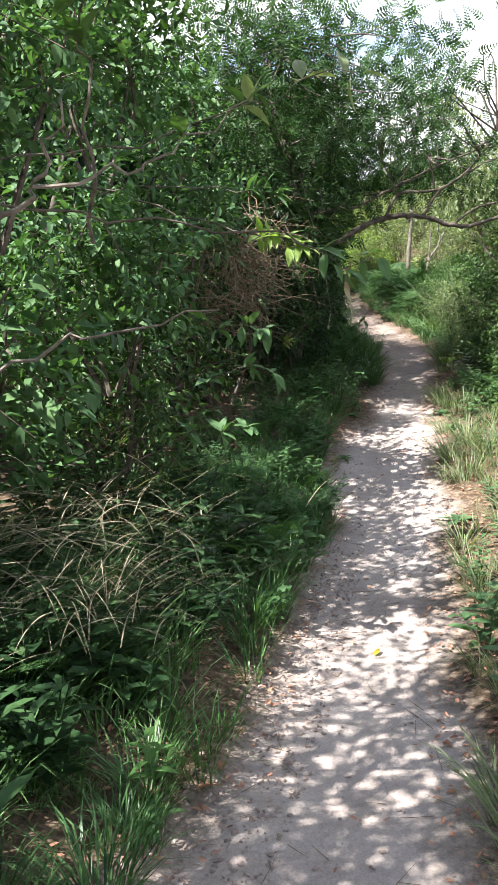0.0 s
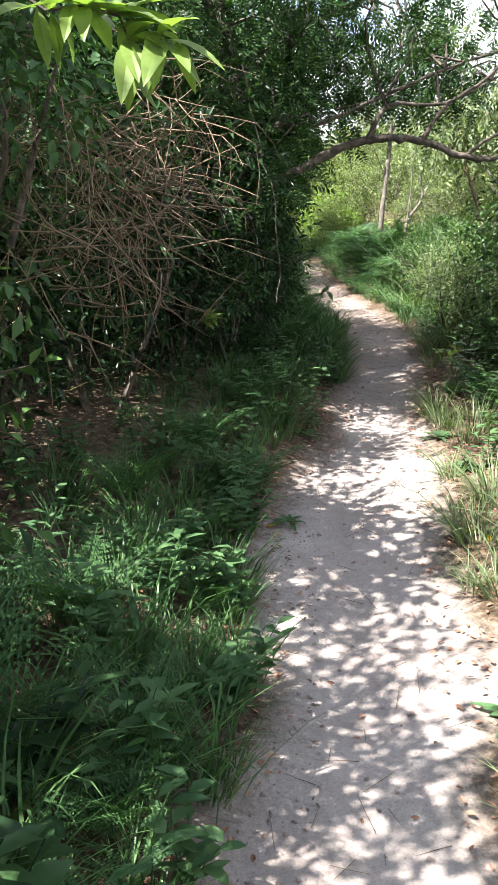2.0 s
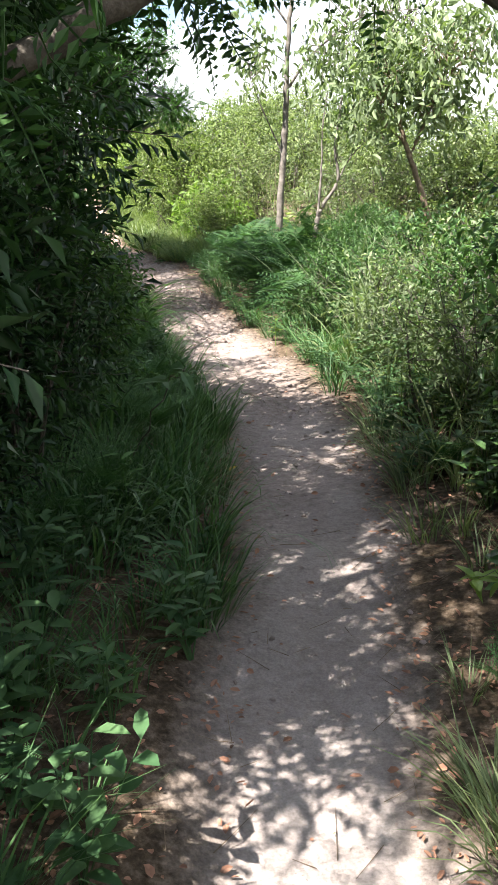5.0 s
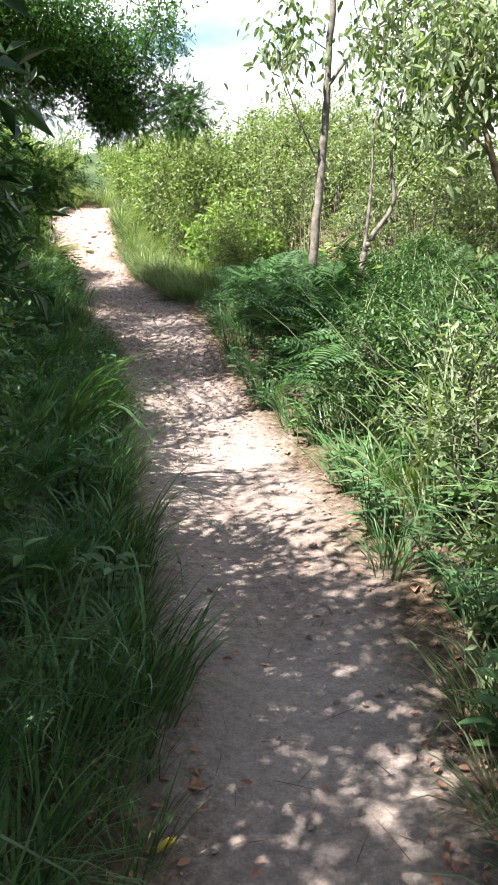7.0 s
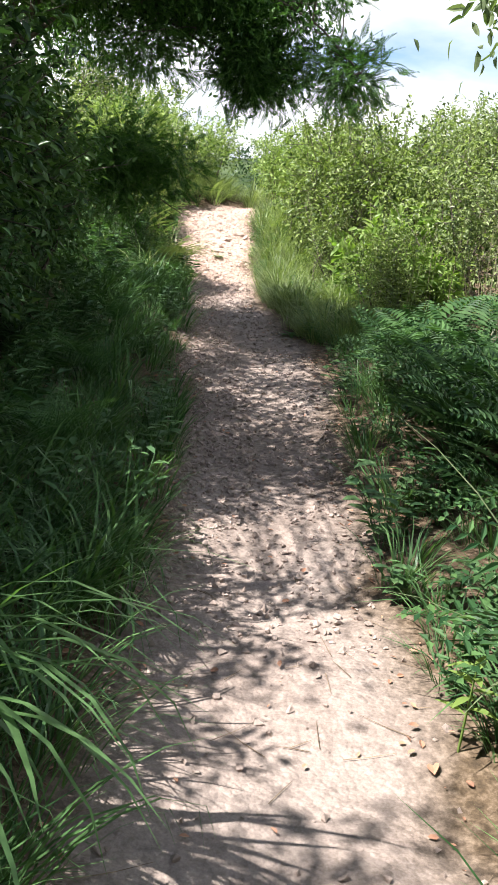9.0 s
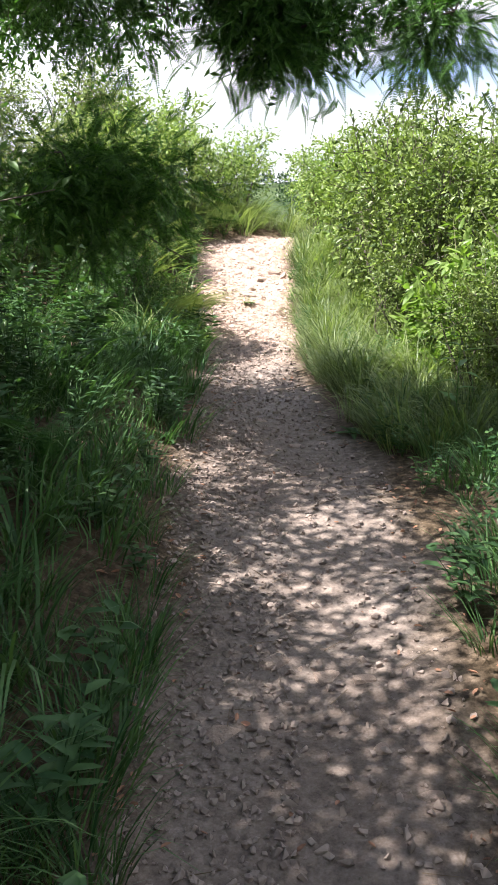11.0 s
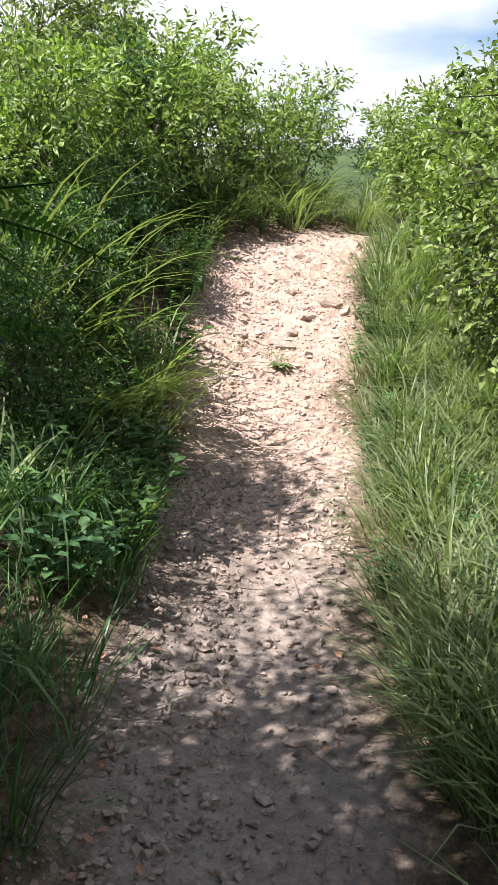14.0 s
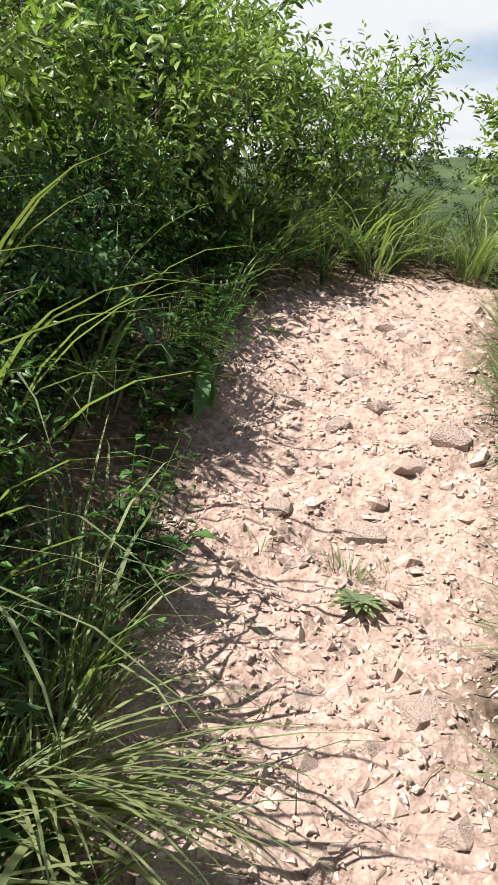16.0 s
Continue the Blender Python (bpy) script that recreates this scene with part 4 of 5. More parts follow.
# low growth in front of them, and bushes by the crest
for k in range(11):
    y = 20.4 + k * 0.56
    plant_copy([A12, A5, A8][k % 3] if k % 4 else A12, float(right_edge(y)) + 0.85 + r.uniform(0, 0.2), y, r.uniform(0, 360), r.uniform(0.38, 0.52))
for x, y, s in ((1.38, 26.9, 0.6), (1.75, 25.7, 0.6), (1.3, 27.7, 0.72), (1.8, 26.7, 0.8)):
    plant_copy([A12, A11][int(y * 10) % 2], x, y, r.uniform(0, 360), s)
# left bank up to the crest
for x, y, s, k in ((-1.25, 21.4, 0.55, 0), (-1.2, 22.6, 0.45, 0), (-1.0, 23.3, 0.45, 3), (-1.6, 22.0, 0.7, 1), (-1.3, 23.0, 0.45, 2), (-1.05, 24.0, 0.65, 3), (-1.8, 23.4, 0.65, 1), (-1.6, 24.8, 0.7, 2), (-0.95, 24.35, 0.8, 3), (-0.85, 23.6, 0.5, 2), (-0.95, 25.4, 0.8, 3), (-0.75, 26.3, 0.85, 3),
                   (-1.5, 26.2, 1.0, 1), (-0.3, 27.3, 0.72, 3), (-0.9, 27.6, 0.95, 3), (0.12, 28.0, 0.75, 3), (-2.5, 25.6, 0.9, 1), (-1.9, 28.0, 0.9, 1)):
    plant_copy([A1, A12, A4, A11][k], x, y, r.uniform(0, 360), s)
for x, y, s, z in ((-0.45, 24.6, 0.45, 0.0), (-0.5, 23.7, 0.4, 0.0), (-0.9, 26.0, 0.5, 0.6)):
    plant_copy(A7, x, y, r.uniform(0, 360), s, "broad-leaved green weed on the bank", z)

for k in range(9):
    y = 22.1 + k * 0.52
    plant_copy(A5, float(left_edge(y)) - 0.62 - r.uniform(0, 0.2), y, r.uniform(0, 360), r.uniform(0.5, 0.7))

# ---- ferns ----


def make_fern(label, fronds, m, mat=FERN_LEAF):
    ob = thing("fern", label, "fern", m, "ferns")
    for f in fronds:
        part("frond", f, mat, ob)
    return ob


F1 = make_fern("green fern with lacy fronds at the path edge", fern_shapes(8, 0.42, 14, 7), at_land(0.05, 4.75))
F2 = make_fern("tall dark green bracken in a dense mound", bracken_shapes(26, 0.5, 0.4), at_land(2.95, 15.2), BRACKEN_LEAF)
for x, y, s in ((0.45, 7.2, 1.0), (0.10, 5.1, 0.9), (-0.15, 5.7, 1.0), (0.15, 6.4, 0.8), (-0.1, 4.3, 0.9), (0.3, 5.5, 0.55), (-0.35, 4.9, 1.1), (0.4, 7.1, 0.7), (0.28, 6.0, 0.6), (-0.1, 6.9, 1.0), (0.2, 7.7, 0.9),
                (0.55, 8.6, 0.9), (2.1, 9.4, 0.55), (2.3, 9.0, 0.9), (2.5, 8.2, 1.0), (-0.75, 3.4, 1.2), (-0.9, 2.7, 1.1), (0.85, 10.4, 1.0), (1.1, 11.6, 1.0), (1.05, 12.8, 1.1), (0.9, 13.6, 1.1), (2.55, 11.0, 0.7)):
    plant_copy(F1, x, y, r.uniform(0, 360), s * 1.25)
for x, y, s in ((1.0, 10.6, 0.9), (1.25, 11.4, 0.8), (1.3, 12.4, 0.8), (1.2, 13.3, 0.9), (1.05, 14.6, 0.9), (1.0, 15.8, 1.0), (0.85, 17.0, 1.0), (0.7, 18.2, 0.9)):
    plant_copy(F1, x, y, r.uniform(0, 360), s, "", 0.12)
for k in range(44):
    y = 14.4 + (k * 0.618 % 1) * 4.3
    x = float(right_edge(y)) + 0.42 + (k * 0.37 % 1) * 1.7
    plant_copy(F2, x, y, r.uniform(0, 360), r.uniform(0.75, 1.15))
    if k % 4 == 0:
        plant_copy(A5, x + 0.15, y, r.uniform(0, 360), r.uniform(0.5, 0.75))
for x, y, s in ((0.75, 15.6, 0.5), (0.7, 17.0, 0.55), (0.6, 12.6, 0.6), (2.7, 10.0, 0.8), (3.1, 7.4, 0.8), (2.5, 6.8, 0.6)):
    plant_copy(F2, x, y, r.uniform(0, 360), s)

# ---- grass ----
TUFTS = [tuft_shape(38, 0.26, 0.006), tuft_shape(42, 0.34, 0.007, 0.08, 1.9), tuft_shape(34, 0.20, 0.005, 0.05, 1.3)]
WIDE_TUFTS = [tuft_shape(44, 0.25, 0.0055), tuft_shape(46, 0.33, 0.0065, 0.08, 2.0), tuft_shape(40, 0.18, 0.005, 0.06, 1.4)]
LONG_TUFT = [tuft_shape(36, 0.62, 0.011, 0.09, 2.2, 1.2, 5), tuft_shape(30, 0.85, 0.011, 0.1, 1.9, 1.25, 6)]
STALKS = [tuft_shape(4, 1.2, 0.006, 0.3, 0.3, 1.5), tuft_shape(5, 0.9, 0.005, 0.3, 0.5, 1.45)]
REEDS = [tuft_shape(6, 1.1, 0.009, 0.2, 0.8, 1.5, 5), tuft_shape(6, 0.9, 0.009, 0.2, 1.1, 1.45, 5)]
WEEDS = [weed_shape(5, 0.25, 0.08, 0.035, True), weed_shape(4, 0.18, 0.06, 0.028, True), weed_shape(6, 0.3, 0.08, 0.022, True)]
COVER = [weed_shape(7, 0.35, 0.07, 0.03), weed_shape(8, 0.45, 0.06, 0.018), weed_shape(6, 0.3, 0.10, 0.04)]


def band(name, label, category, side, y0, y1, count, near, far, shapes, mat, size=(0.7, 1.2), power=1.2):
    sh = Shape()
    for _ in range(count):
        y = rng.uniform(y0, y1)
        o = near + (far - near) * rng.uniform() ** power
        x = float(left_edge(y)) - o if side < 0 else float(right_edge(y)) + o
        sh.merge(shapes[rng.integers(len(shapes))], (x, y, float(land(x, y))), rng.uniform(0, 6.28), rng.uniform(*size), (rng.uniform(-0.2, 0.2) - side * 0.1, rng.uniform(-0.2, 0.2)))
    return tagged(new(name, sh.mesh(name, mat, True)), label, category, "", "stuff")


band("grass", "green wild grass in the shade beside the path", "grass", -1, 0.8, 6.4, 230, 0.05, 1.1, TUFTS, SHADED_GRASS)
band("grass", "scattered grass under the thicket", "grass", -1, 6.4, 10, 60, 0.25, 1.1, TUFTS, SHADED_GRASS)
band("grass", "long arching grass hanging over the path edge", "grass", -1, 10, 15.5, 75, 0.1, 0.6, LONG_TUFT[:1], SHADED_GRASS, (0.6, 0.9))
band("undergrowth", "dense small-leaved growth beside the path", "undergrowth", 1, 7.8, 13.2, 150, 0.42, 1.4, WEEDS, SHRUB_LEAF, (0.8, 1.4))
band("undergrowth", "broad-leaved undergrowth coloured shade-dark at the thicket foot", "undergrowth", -1, 1.0, 5.0, 150, 0.3, 1.5, WEEDS, DARK_LEAF, (0.9, 1.5))
band("grass", "long grass leaning over the path edge, coloured shade-dark", "grass", -1, 9.5, 22.5, 430, 0.05, 0.9, TUFTS, SHADED_GRASS)
band("grass", "long drooping grass covering the bank", "grass", -1, 10.5, 22.5, 210, 0.32, 1.4, [LONG_TUFT[0], TUFTS[1], TUFTS[1]], SHADED_GRASS, (0.6, 1.05), 1.0)
band("grass", "long tangled grass on the shaded verge", "grass", -1, 0.9, 5.5, 130, 0.12, 1.5, [LONG_TUFT[0], TUFTS[1]], SHADED_GRASS, (0.55, 0.9), 1.0)
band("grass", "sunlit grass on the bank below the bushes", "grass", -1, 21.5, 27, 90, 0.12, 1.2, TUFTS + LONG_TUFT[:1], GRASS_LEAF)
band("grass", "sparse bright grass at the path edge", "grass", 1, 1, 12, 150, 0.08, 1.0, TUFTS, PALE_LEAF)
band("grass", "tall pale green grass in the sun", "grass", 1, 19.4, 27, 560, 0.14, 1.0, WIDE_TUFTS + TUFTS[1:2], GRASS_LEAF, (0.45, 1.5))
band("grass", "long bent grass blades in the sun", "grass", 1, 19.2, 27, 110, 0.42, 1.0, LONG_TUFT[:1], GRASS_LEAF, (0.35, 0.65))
band("weeds", "dark leafy weeds among the grass", "weeds", 1, 18, 27, 130, 0.05, 0.9, COVER, WEED_LEAF, (0.35, 0.6))
band("grass", "grass coloured shade-dark beneath the bracken", "grass", 1, 12, 19.6, 170, 0.12, 1.5, TUFTS, SHADED_GRASS)
band("reeds", "tall straw-coloured reeds standing in the clearing", "reeds", 1, 12.6, 17.5, 120, 1.3, 3.0, REEDS + STALKS, STRAW, (0.55, 1.0))
band("reeds", "tall green reeds among the bracken", "reeds", 1, 12.8, 18, 70, 1.5, 3.2, REEDS, GRASS_LEAF, (0.6, 1.0))
band("reeds", "dry bare stalks standing among the sunlit bushes", "reeds", 1, 17.5, 25, 80, 1.0, 3.6, STALKS, STRAW, (0.9, 1.5))
band("reeds", "tall pale reeds and long grass in full sun", "reeds", 1, 11.6, 14.4, 170, 0.7, 2.4, [REEDS[0], REEDS[1], LONG_TUFT[1]], PALE_LEAF, (0.7, 1.2))
band("weeds", "small broad-leaved weeds under the thicket", "weeds", -1, 3.6, 10.5, 140, 0.05, 1.3, WEEDS, WEED_LEAF)
band("weeds", "leafy weeds along the shaded bank", "weeds", -1, 10, 22, 60, 0.1, 1.0, WEEDS, WEED_LEAF)
band("weeds", "low green weeds along the path", "weeds", 1, 2, 15, 60, 0.15, 1.2, WEEDS, WEED_LEAF)
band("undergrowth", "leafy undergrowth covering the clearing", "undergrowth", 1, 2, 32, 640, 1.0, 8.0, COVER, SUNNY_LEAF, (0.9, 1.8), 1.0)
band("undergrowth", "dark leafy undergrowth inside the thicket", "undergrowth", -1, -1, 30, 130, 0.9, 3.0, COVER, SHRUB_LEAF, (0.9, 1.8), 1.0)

band("grass", "grass and weeds closing the view beyond the crest", "grass", -1, 26.6, 28.4, 150, 0.1, 2.6, TUFTS + LONG_TUFT[:1], GRASS_LEAF)

band("weeds", "leafy weeds on the sunlit bank", "weeds", -1, 21.5, 27, 120, 0.05, 0.8, COVER, SHRUB_LEAF, (0.6, 1.0))
band("reeds", "sunlit pale grass beside the path", "reeds", 1, 10.8, 14.5, 70, 0.3, 1.8, [TUFTS[1], REEDS[1], LONG_TUFT[0]], GRASS_LEAF, (0.6, 1.0))

band("weeds", "low weeds and seedlings at the path edge", "weeds", 1, 11.5, 18, 80, 0.1, 0.8, WEEDS + TUFTS[:1], WEED_LEAF)

# shaded grass colour here, where the pale one looked too sunlit
band("grass", "thick grass between the bracken and the path", "grass", 1, 17.2, 20.2, 90, 0.25, 1.7, TUFTS, SHADED_GRASS)
band("undergrowth", "leafy undergrowth on the shaded bank", "undergrowth", -1, 15.5, 22.5, 130, 0.6, 2.0, COVER, WEED_LEAF, (0.7, 1.2), 1.0)

# distinct tufts


def make_tuft(label, shape, mat, m, per=0):
    """A clump of grass; its blades are parts where they are few and broad."""
    v, f = shape.arrays()
    if not per:
        return tagged(part_alone("grass_tuft", shape, mat, m), label, "grass tuft", "grass tufts", "stuff" if mat is STRAW else "")
    ob = thing("grass_tuft", label, "grass tuft", m, "grass tufts")
    k = len(f) // (len(v) // per)
    for i in range(len(v) // per):
        part("blade", Shape().add(v[i * per:(i + 1) * per], f[i * k:(i + 1) * k] - i * per), mat, ob, "", True)
    return ob


def part_alone(name, shape, mat, m):
    ob = new(name, shape.mesh(name, mat))
    ob.matrix_basis = m
    return ob


def sideways_tuft(blades, length, width, heading, fan, lift, bend, spread=0.05):
    sh = Shape()
    P = rng.normal(size=(blades, 3)) * np.array([spread, spread, max(0.0, spread - 0.05) * 0.5])
    add_blades(sh, P, heading + rng.normal(size=blades) * fan, length * rng.uniform(0.55, 1.1, blades), width * rng.uniform(0.7, 1.2, blades), bend * rng.uniform(0.6, 1.2, blades), lift * rng.uniform(0.6, 1.25, blades), 7)
    return sh


make_tuft("long arching grass blades leaning over the path", sideways_tuft(30, 0.85, 0.026, -0.45, 0.45, 1.15, 2.3), SHADED_GRASS, at_land(1.22, 14.0, 0, 1, 0.1), 15)
make_tuft("long arching grass blades at the path edge", sideways_tuft(30, 0.55, 0.011, -0.2, 0.7, 1.1, 1.8), SHADED_GRASS, at_land(1.15, 15.3), 15)
make_tuft("yellow-green grass tuft lying over the stony path", sideways_tuft(54, 0.55, 0.015, -0.25, 0.45, 0.6, 1.0), BLADE_LEAF, at_land(0.34, 22.92, 0, 1, 0.12), 15)
make_tuft("thick tuft of yellowing grass lying over the stones", sideways_tuft(46, 0.58, 0.013, -0.15, 0.42, 0.5, 0.8), BLADE_LEAF, at_land(0.17, 22.55, 0, 1, 0.1), 15)
for x, y, h in ((2.75, 14.6, 2.6), (3.0, 14.0, 0.6), (3.35, 15.0, 3.0), (2.85, 13.3, 2.0), (3.5, 14.3, 4.0)):
    make_tuft("tall pale arching reed grass in the clearing", sideways_tuft(20, 1.05, 0.015, h, 1.6, 1.4, 1.1), PALE_LEAF, at_land(x, y), 15)
make_tuft("tall arching grass with dry tips on the bank", sideways_tuft(15, 1.15, 0.02, -0.4, 0.7, 1.25, 1.7), GRASS_LEAF, at_land(-0.25, 23.7), 15)
make_tuft("tall arching grass on the bank", sideways_tuft(15, 1.0, 0.018, -0.6, 0.8, 1.2, 1.9), GRASS_LEAF, at_land(-0.1, 23.2), 15)
make_tuft("tall grass leaning from the bank", sideways_tuft(15, 0.9, 0.016, 0.0, 0.9, 1.2, 1.8), GRASS_LEAF, at_land(-0.3, 24.5), 15)
for x, y, ln, h, k in ((-0.15, 22.6, 0.9, -0.3, 12), (-0.3, 22.95, 1.2, 0.1, 14), (-0.5, 23.2, 1.35, -0.5, 14), (-0.5, 24.0, 1.25, -0.2, 14)):
    make_tuft("broad arching yellow-green grass clump on the bank", sideways_tuft(k, ln, 0.02, h, 0.7, 1.3, 1.7), BLADE_LEAF, at_land(x, y), 15)
make_tuft("heap of dry bleached grass on the verge", sideways_tuft(230, 0.5, 0.0045, -0.5, 1.3, 0.4, 0.9, 0.22), STRAW, at_land(-0.72, 3.15, 0, 1, 0.5))
make_tuft("dry bleached grass stems lying over the verge", sideways_tuft(120, 0.42, 0.004, -0.3, 1.3, 0.35, 0.8, 0.18), STRAW, at_land(-0.58, 2.75, 0, 1, 0.42))
for x, y, z, h in ((-0.75, 4.4, 0.6, -0.4), (-1.0, 3.1, 0.45, -0.8), (-0.55, 5.3, 0.75, -0.3), (-0.35, 8.0, 1.2, -1.2)):
    make_tuft("dry grey stalks tangled in the thicket", sideways_tuft(50, 0.5, 0.004, h, 1.2, 0.5, 0.9, 0.16), STRAW, at_land(x, y, 0, 1, z))
make_tuft("dry straw hanging in the thicket", sideways_tuft(50, 0.6, 0.005, -0.9, 0.9, 0.2, 1.2), STRAW, at_land(-0.6, 7.0, 0, 1, 1.5))
make_tuft("short grass tuft between stones", tuft_shape(60, 0.12, 0.003, 0.05, 1.3), GRASS_LEAF, at_land(0.71, 24.08))
make_tuft("dry grass tuft between stones", tuft_shape(50, 0.12, 0.003, 0.06, 1.5, 0.9), STRAW, at_land(0.84, 24.1))
make_tuft("small grass tuft between stones", tuft_shape(30, 0.10, 0.003, 0.04, 1.3), GRASS_LEAF, at_land(0.45, 24.1))
make_tuft("bright grass tuft at the path edge", tuft_shape(55, 0.35, 0.006, 0.07, 1.5), GRASS_LEAF, at_land(1.85, 8.75))
make_tuft("bright grass tuft on the sandy verge", tuft_shape(70, 0.30, 0.007, 0.08, 1.8), GRASS_LEAF, at_land(1.68, 7.05))


def make_weed(label, leaves, length, width, m, mat):
    ob = thing("weed", label, "weed", m)
    for q in range(leaves):
        a = q * 2.4
        sh = Shape()
        add_leaves(sh, [(math.cos(a) * 0.008, math.sin(a) * 0.008, 0.008)], [(math.cos(a), math.sin(a), 0.12 + 0.55 * q / leaves + rng.uniform(-0.1, 0.15))], [(0, 0, 1.0)],
                   length * (1.1 - 0.55 * q / leaves) * rng.uniform(0.8, 1.15), width * rng.uniform(0.8, 1.2), 0.15, rng.uniform(0.15, 0.4), 2)
        part("leaf", sh, mat, ob)
    return ob


for label, x, y, k, ln in (("flat leaf rosette growing in the stony path", 0.77, 23.93, 30, 0.1), ("small weed rosette by the path", 1.72, 7.68, 12, 0.16), ("broad-leaved weed rosette by the path", 1.75, 8.38, 10, 0.17), ("weed rosette on the gravel edge", 1.84, 19.85, 12, 0.15),
                           ("small green weed on the stones", 0.09, 25.6, 14, 0.08), ("weed rosette at the path edge", 0.66, 7.0, 10, 0.13), ("weed rosette on the gravel edge", 0.9, 19.4, 12, 0.13), ("weed rosette by the path", 1.2, 5.3, 12, 0.17), ("weed seedlings by the path", 0.78, 8.85, 12, 0.13), ("weed seedlings by the path", 0.68, 8.5, 12, 0.13),
                           ("weed seedlings by the path", 0.9, 8.4, 9, 0.17), ("young green weed at the path edge", -0.43, 2.3, 9, 0.17)):
    make_weed(label, k, ln * 0.8, ln * 0.22, at_land(x, y, x * 977 % 360), PALE_LEAF if y > 23 else WEED_LEAF)


def make_seedling(label, height, leaf, width, m, mat, leaves=9):
    ob = thing("seedling", label, "plant", m, "seedlings by the path")
    top = np.array([rng.uniform(-0.1, 0.1), rng.uniform(-0.1, 0.1), 1.0]) * height
    part("stem", add_tube(Shape(), [(0, 0, -0.03), top * 0.5, top], [0.004, 0.003, 0.002], 4), mat, ob)
    for q in range(leaves):
        a = q * 2.4 + rng.uniform(-0.3, 0.3)
        h = 0.35 + 0.65 * (q + 1) / leaves
        sh = add_leaves(Shape(), [top * h], [(math.cos(a), math.sin(a), rng.uniform(0.1, 0.6))], [(0, 0, 1.0)], leaf * rng.uniform(0.75, 1.15), width * rng.uniform(0.8, 1.15), 0.14, rng.uniform(0.2, 0.45), 2)
        part("leaf", sh, mat, ob, "", True)
    return ob


for x, y, h, ln in ((0.66, 8.75, 0.22, 0.15), (0.55, 8.62, 0.24, 0.16), (0.7, 8.42, 0.16, 0.13), (0.56, 8.35, 0.3, 0.16), (0.72, 8.95, 0.3, 0.14), (-0.38, 2.35, 0.25, 0.13), (-0.1, 4.1, 0.28, 0.13), (0.12, 4.9, 0.2, 0.12), (2.55, 11.7, 0.4, 0.1),
                    (2.6, 14.4, 0.35, 0.12), (2.42, 14.55, 0.25, 0.12), (2.75, 13.6, 0.45, 0.11), (0.1, 23.9, 0.3, 0.12), (1.1, 10.6, 0.3, 0.14), (1.25, 12.3, 0.3, 0.13), (0.95, 16.2, 0.3, 0.12), (2.35, 19.6, 0.5, 0.2)):
    make_seedling("broad-leaved green seedling at the path edge", h, ln * 0.66, ln * 0.21, at_land(x, y, x * 813 % 360), YOUNG_LEAF if 2.4 < x < 2.7 else BRIGHT_WEED)

TANGLES = ((-0.36, 6.4, 1.54, 0.15), (-0.14, 6.5, 1.44, 0.14), (0.05, 6.9, 1.6, 0.13), (-0.27, 6.4, 1.16, 0.14), (-0.04, 6.6, 1.2, 0.13), (0.05, 7.8, 1.66, 0.15), (0.12, 8.1, 1.38, 0.14))

# ---- sprays of leaves that reach over the path ----


def spray(label, line, leaf, width, mat, heads, radius=0.006, per=9, bark=BARK, lift=0.1):
    """A twig along the line, with leaf whorls at the given shares of its length."""
    foot = np.asarray(line[0], float)
    ob = thing("branch", label, "branch", Matrix.Translation(Vector(foot)))
    pts = curve_pts(np.asarray(line, float) - foot, 14)
    pts[1:-1] += rng.normal(size=(12, 3)) * 0.012
    part("twig", add_tube(Shape(), pts, np.linspace(radius, radius * 0.3, 14), 5), bark, ob)
    for h in heads:
        c = pts[min(13, int(h * 13))]
        go = unit(pts[min(13, int(h * 13))] - pts[max(0, int(h * 13) - 2)])
        for k in range(per):
            sh = Shape()
            s = rng.uniform(0.7, 1.15)
            add_leaves(sh, [c + go * rng.uniform(-0.03, 0.02)], [unit(go * 0.5 + ball(1)[0] * 0.8 + np.array([0, 0, lift]))], [np.array([0, 0, 1.0]) + ball(1)[0] * 0.3], leaf * s, width * s, 0.12, 0.35, 2)
            part("leaf", sh, mat, ob)
    return ob


spray("twig with broad pale green leaves hanging over the path", [(-0.75, 2.35, 1.72), (-0.3, 2.25, 1.6), (0.05, 2.17, 1.53), (0.29, 2.11, 1.475)], 0.066, 0.03, WEED_LEAF, [1.0, 0.97, 0.9], 0.004, 4, BARK, 0.05)
spray("withered pale leaf hanging from a twig", [(0.24, 2.12, 1.47), (0.23, 2.13, 1.43), (0.228, 2.14, 1.385)], 0.06, 0.018, STRAW, [1.0, 0.5], 0.002, 1, TWIG, -1.2)
spray("twig with pale green leaves high over the path", [(-0.9, 2.3, 1.75), (-0.4, 2.25, 1.78), (0.0, 2.2, 1.84), (0.28, 2.2, 1.90)], 0.085, 0.032, PALE_LEAF, [1.0, 0.9, 0.75], 0.003, 3)
spray("bright green leaf rosette at a branch tip", [(-0.8, 4.7, 1.9), (-0.3, 4.6, 1.72), (0.05, 4.5, 1.6), (0.26, 4.45, 1.53)], 0.105, 0.034, YOUNG_LEAF, [1.0, 0.97, 0.9, 0.8, 0.7], 0.006, 10, BARK, 0.2)
spray("green leafy branch tip in the thicket", [(-0.9, 4.6, 1.9), (-0.4, 4.5, 1.85), (0.0, 4.4, 1.8), (0.15, 4.4, 1.78)], 0.10, 0.033, WEED_LEAF, [1.0, 0.85, 0.7], 0.005, 9)
spray("broad green leaves on a low twig", [(-0.8, 3.7, 1.0), (-0.4, 3.65, 1.15), (-0.1, 3.6, 1.22), (0.05, 3.6, 1.2)], 0.085, 0.036, WEED_LEAF, [1.0, 0.85, 0.65], 0.003, 7)
